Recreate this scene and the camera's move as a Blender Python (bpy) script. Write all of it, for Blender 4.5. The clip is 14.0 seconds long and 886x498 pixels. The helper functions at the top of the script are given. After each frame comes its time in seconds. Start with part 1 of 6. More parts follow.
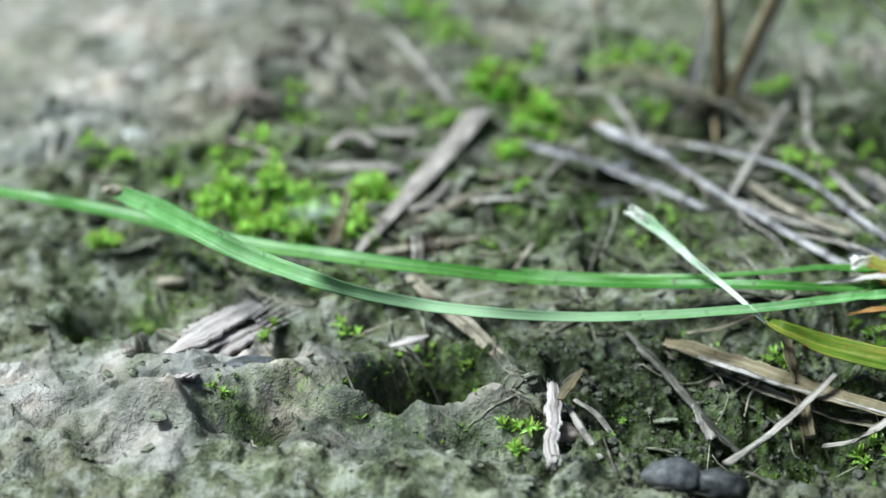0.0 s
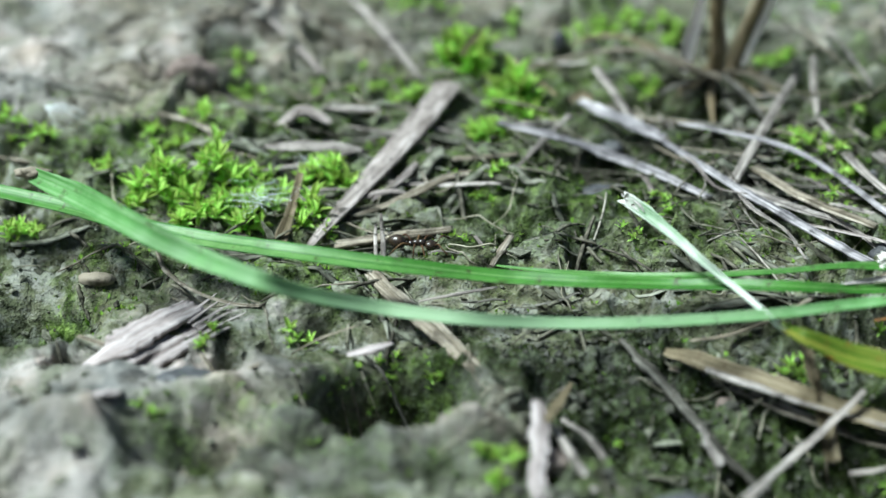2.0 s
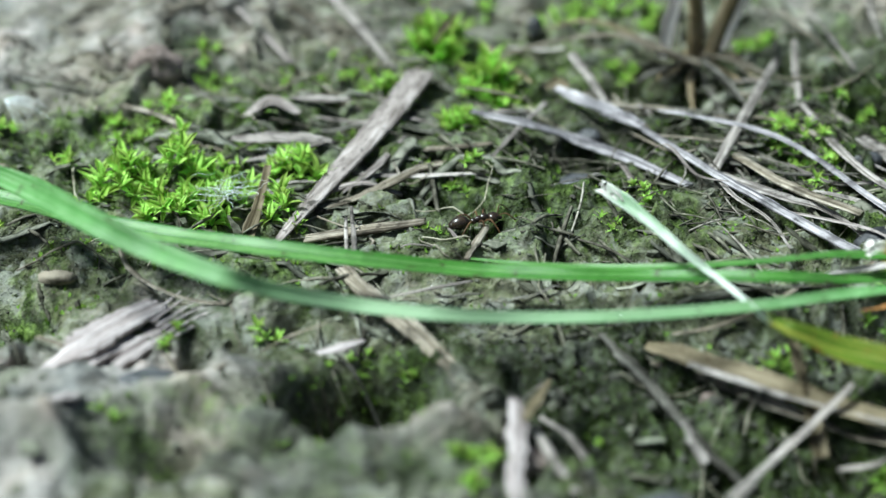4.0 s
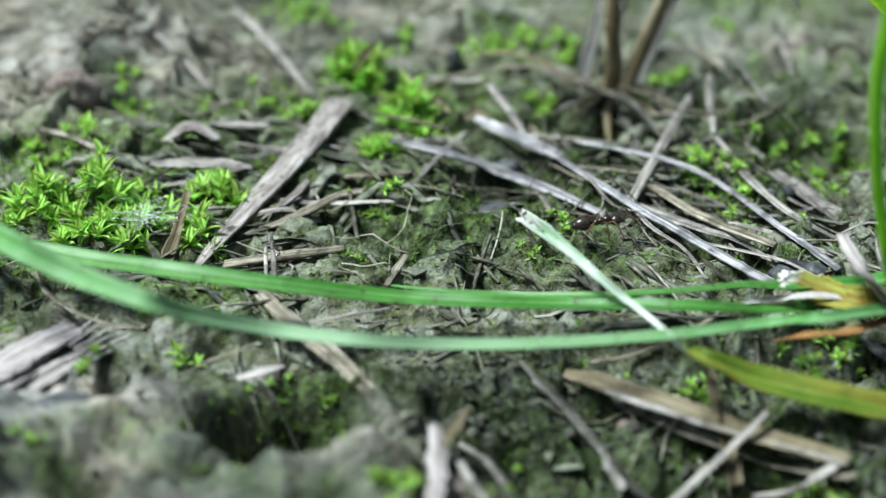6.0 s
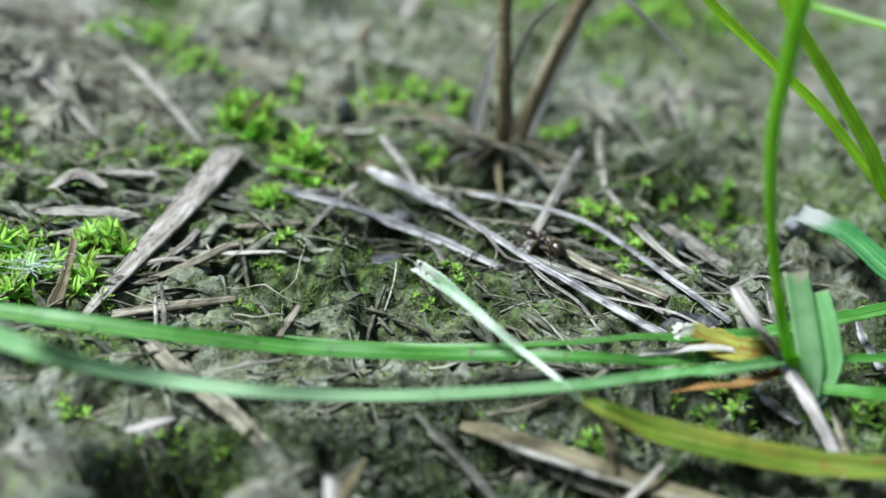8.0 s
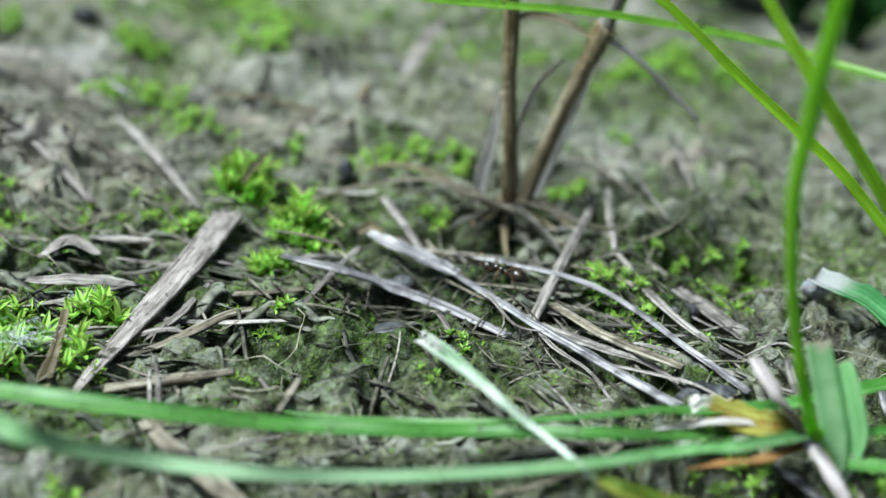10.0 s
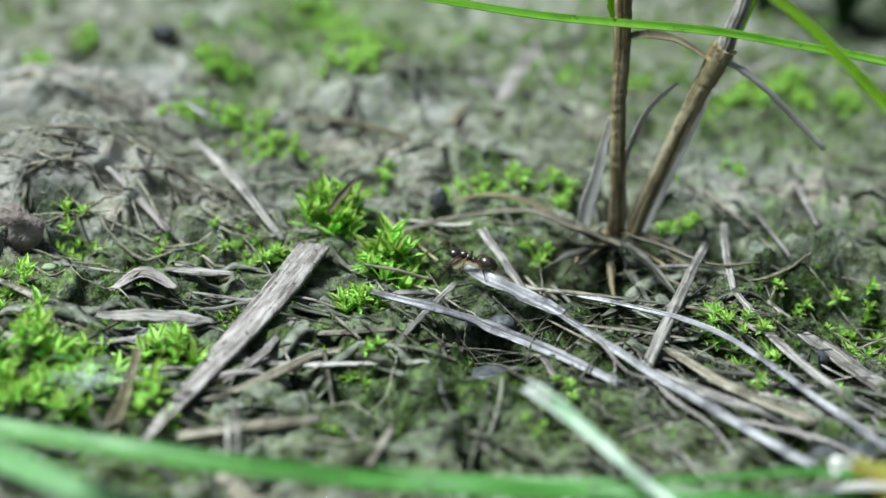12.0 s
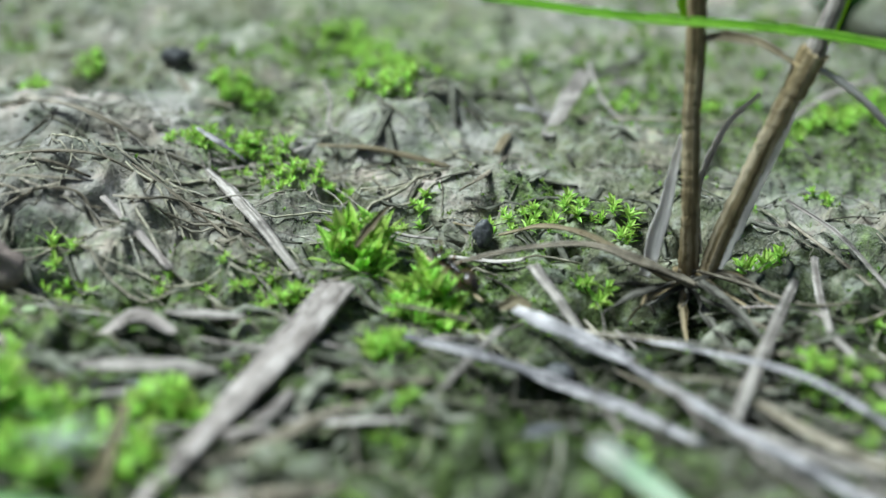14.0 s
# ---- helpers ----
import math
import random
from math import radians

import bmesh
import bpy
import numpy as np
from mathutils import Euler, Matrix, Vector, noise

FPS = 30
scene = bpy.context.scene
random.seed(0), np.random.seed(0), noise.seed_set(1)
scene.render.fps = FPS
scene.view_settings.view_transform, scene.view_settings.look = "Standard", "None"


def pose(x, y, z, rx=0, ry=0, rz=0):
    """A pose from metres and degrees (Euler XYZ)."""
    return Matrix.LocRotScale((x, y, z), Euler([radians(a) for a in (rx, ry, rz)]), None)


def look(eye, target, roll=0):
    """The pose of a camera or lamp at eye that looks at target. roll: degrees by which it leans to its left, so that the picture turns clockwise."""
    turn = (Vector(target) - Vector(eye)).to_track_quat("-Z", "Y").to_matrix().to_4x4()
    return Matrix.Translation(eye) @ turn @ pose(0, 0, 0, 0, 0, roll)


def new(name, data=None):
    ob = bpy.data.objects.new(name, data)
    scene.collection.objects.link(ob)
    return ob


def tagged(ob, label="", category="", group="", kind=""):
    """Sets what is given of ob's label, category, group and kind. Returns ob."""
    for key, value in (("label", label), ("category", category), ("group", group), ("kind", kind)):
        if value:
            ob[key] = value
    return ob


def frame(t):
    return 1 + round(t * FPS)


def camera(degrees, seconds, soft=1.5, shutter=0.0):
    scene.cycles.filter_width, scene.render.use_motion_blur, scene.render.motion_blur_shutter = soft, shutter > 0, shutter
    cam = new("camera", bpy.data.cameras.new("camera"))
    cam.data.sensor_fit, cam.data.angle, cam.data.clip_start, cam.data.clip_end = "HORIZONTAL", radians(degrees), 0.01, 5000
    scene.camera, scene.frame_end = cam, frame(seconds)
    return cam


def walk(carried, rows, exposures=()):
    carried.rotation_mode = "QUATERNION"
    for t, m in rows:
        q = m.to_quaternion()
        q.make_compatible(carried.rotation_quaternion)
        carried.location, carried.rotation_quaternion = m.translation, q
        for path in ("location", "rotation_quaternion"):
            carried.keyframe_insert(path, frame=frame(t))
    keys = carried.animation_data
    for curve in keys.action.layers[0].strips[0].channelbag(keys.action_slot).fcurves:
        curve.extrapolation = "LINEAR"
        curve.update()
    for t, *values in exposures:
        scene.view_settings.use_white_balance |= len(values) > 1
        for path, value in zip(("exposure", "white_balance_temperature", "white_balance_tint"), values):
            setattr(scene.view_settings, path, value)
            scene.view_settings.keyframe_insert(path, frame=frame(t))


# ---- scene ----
CM = 0.01  # the plan below is in centimetres

# camera and its way
cam = camera(30.0, 14.0, soft=1.5)
cam.data.dof.use_dof = True
cam.data.dof.focus_distance = 0.138
cam.data.dof.aperture_fstop = 18.0
walk(cam, [
    (0.0, look((0.00210, -0.14127, 0.08103), (-0.00603, -0.02864, 0.01661), -1.98)),
    (0.3, look((0.00108, -0.12690, 0.07405), (-0.00535, -0.01450, 0.00903), -1.51)),
    (0.5, look((0.00082, -0.12329, 0.07231), (-0.00518, -0.01097, 0.00714), -1.39)),
    (1.0, look((0.00070, -0.12289, 0.07214), (-0.00478, -0.01141, 0.00550), -1.60)),
    (1.5, look((0.00041, -0.12302, 0.07211), (-0.00513, -0.01141, 0.00568), -1.14)),
    (2.0, look((0.00021, -0.12310, 0.07207), (-0.00466, -0.01119, 0.00609), -0.99)),
    (2.2, look((0.00060, -0.12309, 0.07194), (-0.00440, -0.01098, 0.00632), -1.34)),
    (4.3, look((0.00057, -0.11891, 0.06942), (-0.00212, -0.00727, 0.00287), -0.95)),
    (4.5, look((0.00029, -0.11946, 0.06924), (-0.00186, -0.00737, 0.00342), -0.45)),
    (5.0, look((0.00000, -0.11959, 0.06904), (-0.00001, -0.00705, 0.00396), -0.02)),
    (5.5, look((0.00012, -0.11989, 0.06994), (0.00169, -0.00732, 0.00493), 0.48)),
    (6.0, look((-0.00037, -0.11989, 0.06962), (0.00358, -0.00694, 0.00538), 1.22)),
    (6.5, look((-0.00048, -0.12009, 0.06950), (0.00545, -0.00675, 0.00610), 1.58)),
    (7.0, look((-0.00112, -0.12012, 0.06963), (0.00794, -0.00667, 0.00681), 2.81)),
    (7.5, look((-0.00161, -0.11943, 0.06912), (0.01066, -0.00556, 0.00762), 3.40)),
    (8.0, look((-0.00183, -0.11910, 0.06866), (0.01183, -0.00457, 0.00870), 3.89)),
    (8.2, look((-0.00162, -0.11886, 0.06848), (0.01239, -0.00417, 0.00891), 3.88)),
    (10.3, look((-0.00162, -0.11262, 0.06749), (0.01165, 0.00389, 0.01137), 3.28)),
    (10.5, look((-0.00189, -0.11173, 0.06668), (0.01078, 0.00510, 0.01109), 3.30)),
    (11.0, look((-0.00254, -0.10659, 0.06509), (0.00716, 0.01140, 0.01137), 2.84)),
    (11.5, look((-0.00289, -0.10335, 0.06373), (0.00472, 0.01441, 0.00919), 2.51)),
    (12.0, look((-0.00291, -0.10248, 0.06286), (0.00485, 0.01517, 0.00810), 2.86)),
    (12.5, look((-0.00278, -0.10285, 0.06230), (0.00426, 0.01503, 0.00794), 2.66)),
    (13.0, look((-0.00277, -0.10280, 0.06190), (0.00437, 0.01511, 0.00763), 2.79)),
    (13.5, look((-0.00270, -0.10197, 0.06149), (0.00333, 0.01633, 0.00793), 2.25)),
    (13.7, look((-0.00268, -0.10150, 0.06125), (0.00330, 0.01690, 0.00800), 2.25)),
    (13.82, look((-0.00225, -0.08990, 0.05500), (0.00280, 0.02960, 0.00430), 2.08)),
    (14.0, look((-0.00200, -0.08477, 0.05225), (0.00246, 0.03493, 0.00228), 1.95)),
], exposures=[(0.0, 1.21, 5950, -4), (14.0, 1.21, 5950, -4)])

# overcast daylight
world = bpy.data.worlds.new("overcast_sky")
scene.world = world
world.use_nodes = True
_sky = world.node_tree.nodes.new("ShaderNodeTexSky")
_sky.sky_type = "NISHITA"
_sky.sun_disc = False
_sky.sun_elevation = radians(61)
_sky.sun_rotation = radians(-97)
_sky.dust_density = 4.0
_bg = world.node_tree.nodes["Background"]
_bg.inputs["Strength"].default_value = 0.030
world.node_tree.links.new(_sky.outputs[0], _bg.inputs["Color"])
_sun = new("sun", bpy.data.lights.new("sun", "SUN"))
_sun.data.energy = 3.45
_sun.data.angle = radians(20)
_sun.data.color = (0.97, 0.985, 1.0)
_sun.matrix_basis = look((-0.46, -0.06, 0.86), (0, 0, 0))


# relief of the mud, in centimetres
def hash2(ix, iy, seed):
    h = (ix.astype(np.int64) * 374761393 + iy.astype(np.int64) * 668265263 + seed * 1442695041) & 0x7FFFFFFF
    h = ((h ^ (h >> 13)) * 1274126177) & 0x7FFFFFFF
    return ((h ^ (h >> 16)) & 0xFFFF) / 65535.0


def vnoise(x, y, size, seed):
    """Smooth value noise from -1 to 1 with cells of that size."""
    x, y = np.asarray(x, float) / size, np.asarray(y, float) / size
    ix, iy = np.floor(x), np.floor(y)
    fx, fy = x - ix, y - iy
    fx, fy = fx * fx * (3 - 2 * fx), fy * fy * (3 - 2 * fy)
    a, b = hash2(ix, iy, seed), hash2(ix + 1, iy, seed)
    c, d = hash2(ix, iy + 1, seed), hash2(ix + 1, iy + 1, seed)
    return 2 * ((a * (1 - fx) + b * fx) * (1 - fy) + (c * (1 - fx) + d * fx) * fy) - 1


def step(v):
    v = np.clip(v, 0, 1)
    return v * v * (3 - 2 * v)


# hollows and mounds: centre, half-widths, height, sharpness
RELIEF = []


def relief(*v):
    RELIEF.append(v)


relief(-0.76, -2.34, 0.49, 0.50, -1.6, 2.6)  # mossy hole in the near crust
relief(-1.90, -2.78, 0.30, 0.16, -0.24, 1.4)  # slanting trough beside it
relief(-1.58, -2.50, 0.28, 0.15, -0.22, 1.4)
relief(-1.30, -2.22, 0.22, 0.14, -0.18, 1.4)
relief(-3.05, -2.35, 0.55, 0.30, 0.14, 1.6)
relief(-3.30, -3.10, 0.60, 0.22, 0.16, 1.6)
relief(-2.20, -2.99, 0.5, 0.28, -0.5, 1.5)
relief(-3.89, -1.16, 0.50, 0.42, -0.9, 1.8)
relief(1.18, -2.41, 0.85, 0.65, -0.32, 1.4)  # dark crumbly trench
relief(2.39, -2.81, 0.8, 0.6, -0.75, 1.3)
relief(1.31, -3.15, 0.35, 0.22, -0.40, 1.4)
relief(0.89, -2.61, 0.18, 0.14, -0.30, 1.4)
relief(1.73, -2.81, 0.22, 0.16, -0.35, 1.4)
relief(1.20, 1.66, 0.5, 0.40, -0.42, 1.3)  # gap under the straw heap
relief(0.79, 1.03, 0.25, 0.20, -0.15, 1.3)
relief(1.71, 2.86, 0.5, 0.4, -0.40, 1.3)
relief(2.14, 3.17, 0.4, 0.25, -0.20, 1.2)
relief(1.83, 2.82, 0.20, 0.16, -0.75, 1.5)  # hole at the foot of the stalks
relief(1.38, 3.05, 0.16, 0.12, -0.45, 1.5)
relief(-2.92, 3.50, 0.30, 0.16, -0.16, 1.5)  # hollow under the rootlets
relief(3.98, 3.18, 0.34, 0.26, 0.14, 1.0)
relief(4.09, 2.25, 0.50, 0.40, -0.60, 1.3)
relief(3.66, 2.72, 0.45, 0.25, 0.12, 1.3)
relief(-0.01, 6.92, 0.9, 0.9, 0.50, 1.1)
relief(-2.86, 4.29, 0.8, 0.6, 0.36, 1.1)
relief(-2.46, 6.29, 1.0, 0.7, 0.30, 1.1)
relief(1.20, 4.75, 0.7, 0.5, 0.18, 1.3)
relief(-3.67, 6.81, 0.9, 0.7, 0.28, 1.1)
relief(-1.17, 4.53, 0.5, 0.35, 0.18, 1.4)
relief(0.55, 5.15, 0.5, 0.35, 0.22, 1.4)
relief(-2.05, 8.29, 0.9, 0.8, 0.35, 1.5)
relief(1.77, 6.52, 0.8, 0.6, 0.30, 1.4)
relief(-1.72, -2.90, 0.5, 0.2, -0.26, 1.2)  # fold across the front crust
relief(-3.72, 3.86, 0.9, 0.35, 0.10, 1.3)
relief(-3.30, -0.55, 0.4, 0.3, 0.10, 1.3)
relief(-1.84, -2.27, 0.7, 0.35, 0.16, 1.3)
relief(-2.58, -2.81, 0.8, 0.5, 0.18, 1.3)
relief(-0.25, -2.81, 0.5, 0.3, 0.12, 1.3)
relief(-0.34, 3.59, 0.5, 0.4, 0.08, 1.2)


def slab(x, y):
    """1 on the raised crust at the back, with its broken edge."""
    wx, wy = x + 0.16 * vnoise(x, y, 0.5, 5), y + 0.16 * vnoise(x, y, 0.5, 6)
    edge = wy - (3.0 + 0.10 * (wx + 4.5) - 1.25 * step((-2.75 - wx) / 1.0) + 0.16 * vnoise(x, y, 0.7, 9) + 0.10 * vnoise(x, y, 0.25, 13))
    return step(edge / 0.08) * step((-1.7 - wx) / 0.8)


def gz(x, y):
    """Height of the ground at a place of the plan."""
    x, y = np.asarray(x, float), np.asarray(y, float)
    z = 0.07 * vnoise(x, y, 1.3, 1) + 0.05 * vnoise(x, y, 0.55, 2) + 0.035 * vnoise(x, y, 0.24, 3) + 0.018 * vnoise(x, y, 0.12, 4) + 0.008 * vnoise(x, y, 0.075, 14)
    bx, by = x + 0.10 * vnoise(x, y, 0.3, 15), y + 0.10 * vnoise(x, y, 0.3, 16)
    rough = step(0.5 + 0.9 * vnoise(x, y, 1.1, 17))
    calm = (1 - 0.75 * step((y - 4.0) / 2.0)) * (1 - 0.8 * step((-1.9 - y) / 0.5) * step((0.5 - x) / 0.8))
    z = z - calm * (0.05 + 0.22 * rough) * step((vnoise(bx, by, 0.34, 18) - 0.15) / 0.35)  # pits
    z = z + 0.10 * calm * rough * (1 - 2 * np.abs(vnoise(bx, by, 0.21, 19)))  # crumbly ridges
    ledge = vnoise(0.8 * bx + 0.3 * by, 1.7 * by - 0.5 * bx, 0.56, 27) + 0.30 * vnoise(bx, by, 0.2, 28)
    z = z + (1 - 0.65 * step((y - 2.9) / 0.8)) * (0.11 * np.round(2.0 * ledge) / 2.0 + 0.02 * ledge)  # broken sheets that overlap
    z = z + 0.03 * np.floor(2.5 * vnoise(bx, by * 1.6, 0.7, 20)) / 2.5  # flaky layers
    far = step((np.hypot(x, y - 2) - 8) / 14)
    z = z + far * (0.5 * vnoise(x, y, 5.0, 7) + 0.25 * vnoise(x, y, 2.2, 8))
    wx, wy = x + 0.16 * vnoise(x, y, 0.5, 5), y + 0.16 * vnoise(x, y, 0.5, 6)
    for cx, cy, rx, ry, h, p in RELIEF:
        z = z + h * np.exp(-(((wx - cx) / rx) ** 2 + ((wy - cy) / ry) ** 2) ** p)
    z = z + (0.27 - 0.11 * step((-2.9 - x) / 0.6)) * slab(x, y) * (1 - step((y - 4.2) / 2.5))
    front = -2.1 - wy - 0.25 * vnoise(x, y, 0.9, 10)
    fore = step(front / 0.35) * step((0.4 - wx) / 0.8)
    z = z + 0.16 * fore + 0.09 * fore * (1 - 2 * np.abs(vnoise(wx + 0.8 * wy, 0.7 * wy - 0.4 * wx, 0.62, 29)))
    z = z + 0.10 * step((-1.1 - y) / 0.5) * step((x - 0.2) / 0.5) * (1 - 2.2 * np.abs(vnoise(bx, by, 0.16, 24)))  # clotted damp soil
    z = z + 0.08 * np.exp(-(((x - 2.0) / 1.6) ** 2 + ((y - 1.4) / 1.0) ** 2)) * (1 - 2.4 * np.abs(vnoise(bx, by, 0.19, 25)))
    z = z + 0.06 * np.exp(-(((x + 1.5) / 2.2) ** 2 + ((y - 1.3) / 1.2) ** 2)) * (1 - 2.2 * np.abs(vnoise(bx, by, 0.27, 26)))
    # lumps of the crust
    z = z + 0.05 * step((-1.8 - y) / 1.0) * (1 - np.abs(vnoise(x, y, 0.42, 11)) * 2) * step((0.8 - x) / 1.0)
    z = z + step((y - 2.8) / 1.0) * (0.09 * (1 - np.abs(vnoise(bx, by, 0.75, 12)) * 2) + 0.035 * (1 - np.abs(vnoise(bx, by, 0.33, 23)) * 2))
    return z


# ---- materials ----
class Nodes:
    """A node material in the making."""

    def __init__(self, name):
        self.mat = bpy.data.materials.new(name)
        self.mat.use_nodes = True
        self.tree = self.mat.node_tree
        self.bsdf = self.tree.nodes["Principled BSDF"]
        self.out = self.tree.nodes["Material Output"]

    def add(self, kind, **sets):
        n = self.tree.nodes.new("ShaderNode" + kind)
        for k, v in sets.items():
            if k == "blend":
                n.blend_type = v
            elif k == "data":
                n.data_type = v
            elif k == "op":
                n.operation = v
            elif k == "attr":
                n.attribute_name = v
        return n

    def link(self, a, b):
        self.tree.links.new(a, b)

    def noise(self, coords, scale, detail=4.0, rough=0.6):
        n = self.add("TexNoise")
        n.inputs["Scale"].default_value = scale
        n.inputs["Detail"].default_value = detail
        n.inputs["Roughness"].default_value = rough
        self.link(coords, n.inputs["Vector"])
        return n.outputs["Fac"]

    def ramp(self, fac, stops):
        n = self.add("ValToRGB")
        el = n.color_ramp.elements
        while len(el) < len(stops):
            el.new(0.5)
        for e, (p, c) in zip(el, stops):
            e.position = p
            e.color = (*c, 1) if isinstance(c, tuple) else (c, c, c, 1)
        self.link(fac, n.inputs["Fac"])
        return n.outputs["Color"]

    def mix(self, fac, a, b, blend="MIX"):
        n = self.add("Mix", data="RGBA", blend=blend)
        for sock, v in ((n.inputs[0], fac), (n.inputs[6], a), (n.inputs[7], b)):
            if isinstance(v, tuple):
                sock.default_value = (*v, 1)
            elif isinstance(v, (int, float)):
                sock.default_value = v
            else:
                self.link(v, sock)
        return n.outputs[2]

    def math(self, op, a, b=0.0):
        n = self.add("Math", op=op)
        for sock, v in zip(n.inputs, (a, b)):
            if isinstance(v, (int, float)):
                sock.default_value = v
            else:
                self.link(v, sock)
        return n.outputs[0]

    def bump(self, height, strength, distance, normal=None):
        n = self.add("Bump")
        n.inputs["Strength"].default_value = strength
        n.inputs["Distance"].default_value = distance
        self.link(height, n.inputs["Height"])
        if normal is not None:
            self.link(normal, n.inputs["Normal"])
        return n.outputs["Normal"]

    def finish(self, colour, rough=0.7, normal=None, leafy=0.0, spec=0.4):
        if isinstance(colour, tuple):
            self.bsdf.inputs["Base Color"].default_value = (*colour, 1)
        else:
            self.link(colour, self.bsdf.inputs["Base Color"])
        if isinstance(rough, (int, float)):
            self.bsdf.inputs["Roughness"].default_value = rough
        else:
            self.link(rough, self.bsdf.inputs["Roughness"])
        self.bsdf.inputs["Specular IOR Level"].default_value = spec
        if normal is not None:
            self.link(normal, self.bsdf.inputs["Normal"])
        if leafy:
            thin = self.add("BsdfTranslucent")
            self.link(colour, thin.inputs["Color"])
            both = self.add("MixShader")
            both.inputs[0].default_value = leafy
            self.link(self.bsdf.outputs[0], both.inputs[1])
            self.link(thin.outputs[0], both.inputs[2])
            self.link(both.outputs[0], self.out.inputs["Surface"])
        return self.mat


def mud_material():
    n = Nodes("mud")
    at = n.add("TexCoord").outputs["Object"]
    broad, mid, fine, grit = n.noise(at, 70, 5), n.noise(at, 330, 5, 0.65), n.noise(at, 1500, 4, 0.7), n.noise(at, 5200, 2)
    crust = n.add("Attribute", attr="crust").outputs["Fac"]
    raw = n.math("SUBTRACT", 1.0, n.math("MULTIPLY", crust, 0.85))
    pale = n.ramp(mid, [(0.28, (0.15, 0.138, 0.122)), (0.42, (0.30, 0.278, 0.258)), (0.56, (0.405, 0.372, 0.350)), (0.72, (0.52, 0.478, 0.456))])
    tone = n.ramp(n.noise(at, 120, 5, 0.62), [(0.37, (0.36, 0.40, 0.41)), (0.46, (0.80, 0.82, 0.81)), (0.54, (1.0, 1.0, 1.0)), (0.63, (1.20, 1.08, 1.02))])
    pale = n.mix(0.95, pale, tone, "MULTIPLY")
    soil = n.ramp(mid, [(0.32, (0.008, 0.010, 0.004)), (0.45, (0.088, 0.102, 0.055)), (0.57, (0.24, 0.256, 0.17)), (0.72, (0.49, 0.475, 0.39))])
    edge = n.math("ADD", crust, n.math("MULTIPLY", n.math("SUBTRACT", n.noise(at, 240, 4, 0.7), 0.5), 1.3))
    col = n.mix(n.ramp(edge, [(0.30, 0.0), (0.62, 1.0)]), soil, pale)
    col = n.mix(n.ramp(broad, [(0.44, 0.0), (0.58, 0.6)]), col, (0.168, 0.152, 0.108))
    col = n.mix(n.ramp(n.noise(at, 260, 5, 0.7), [(0.50, 0.0), (0.64, 0.5)]), col, (0.095, 0.122, 0.058))
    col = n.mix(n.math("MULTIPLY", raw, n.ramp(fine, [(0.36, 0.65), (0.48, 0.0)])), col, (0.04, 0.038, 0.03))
    col = n.mix(n.ramp(grit, [(0.60, 0.0), (0.74, 0.3)]), col, (0.5, 0.49, 0.45))
    # pale flecks, and near-black dips that paint the shade of small pits
    fleck_shade = n.noise(at, 420, 6, 0.66)
    col = n.mix(n.math("MULTIPLY", raw, n.ramp(fleck_shade, [(0.52, 0.0), (0.60, 0.7)])), col, (0.36, 0.362, 0.325))
    col = n.mix(n.math("MULTIPLY", raw, n.ramp(fleck_shade, [(0.38, 0.9), (0.46, 0.0)])), col, (0.014, 0.015, 0.010))
    # damp goes near-black, for wet soil and for painted shade in hollows
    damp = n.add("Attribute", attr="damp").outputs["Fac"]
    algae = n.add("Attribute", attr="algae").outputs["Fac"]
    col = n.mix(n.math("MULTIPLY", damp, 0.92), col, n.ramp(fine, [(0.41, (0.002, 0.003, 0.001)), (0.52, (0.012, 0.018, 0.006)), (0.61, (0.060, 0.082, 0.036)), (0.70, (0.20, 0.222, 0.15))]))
    green = n.ramp(n.noise(at, 800, 4, 0.7), [(0.38, (0.012, 0.020, 0.005)), (0.50, (0.055, 0.095, 0.018)), (0.64, (0.23, 0.34, 0.08))])
    patch = n.math("MULTIPLY", algae, n.ramp(n.noise(at, 520, 4, 0.7), [(0.34, 0.35), (0.54, 1.0)]))
    col = n.mix(patch, col, green)
    wet = n.ramp(n.noise(at, 900, 3), [(0.3, 0.35), (0.6, 0.9)])
    n.link(n.ramp(n.noise(at, 1300, 3, 0.7), [(0.54, 0.0), (0.66, 0.45)]), n.bsdf.inputs["Specular IOR Level"])
    rugged = n.math("SUBTRACT", 1.0, n.math("MULTIPLY", crust, 0.55))
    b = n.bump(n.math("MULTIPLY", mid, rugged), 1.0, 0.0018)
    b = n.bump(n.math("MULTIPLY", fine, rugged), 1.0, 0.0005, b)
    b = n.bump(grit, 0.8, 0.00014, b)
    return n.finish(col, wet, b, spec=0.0)


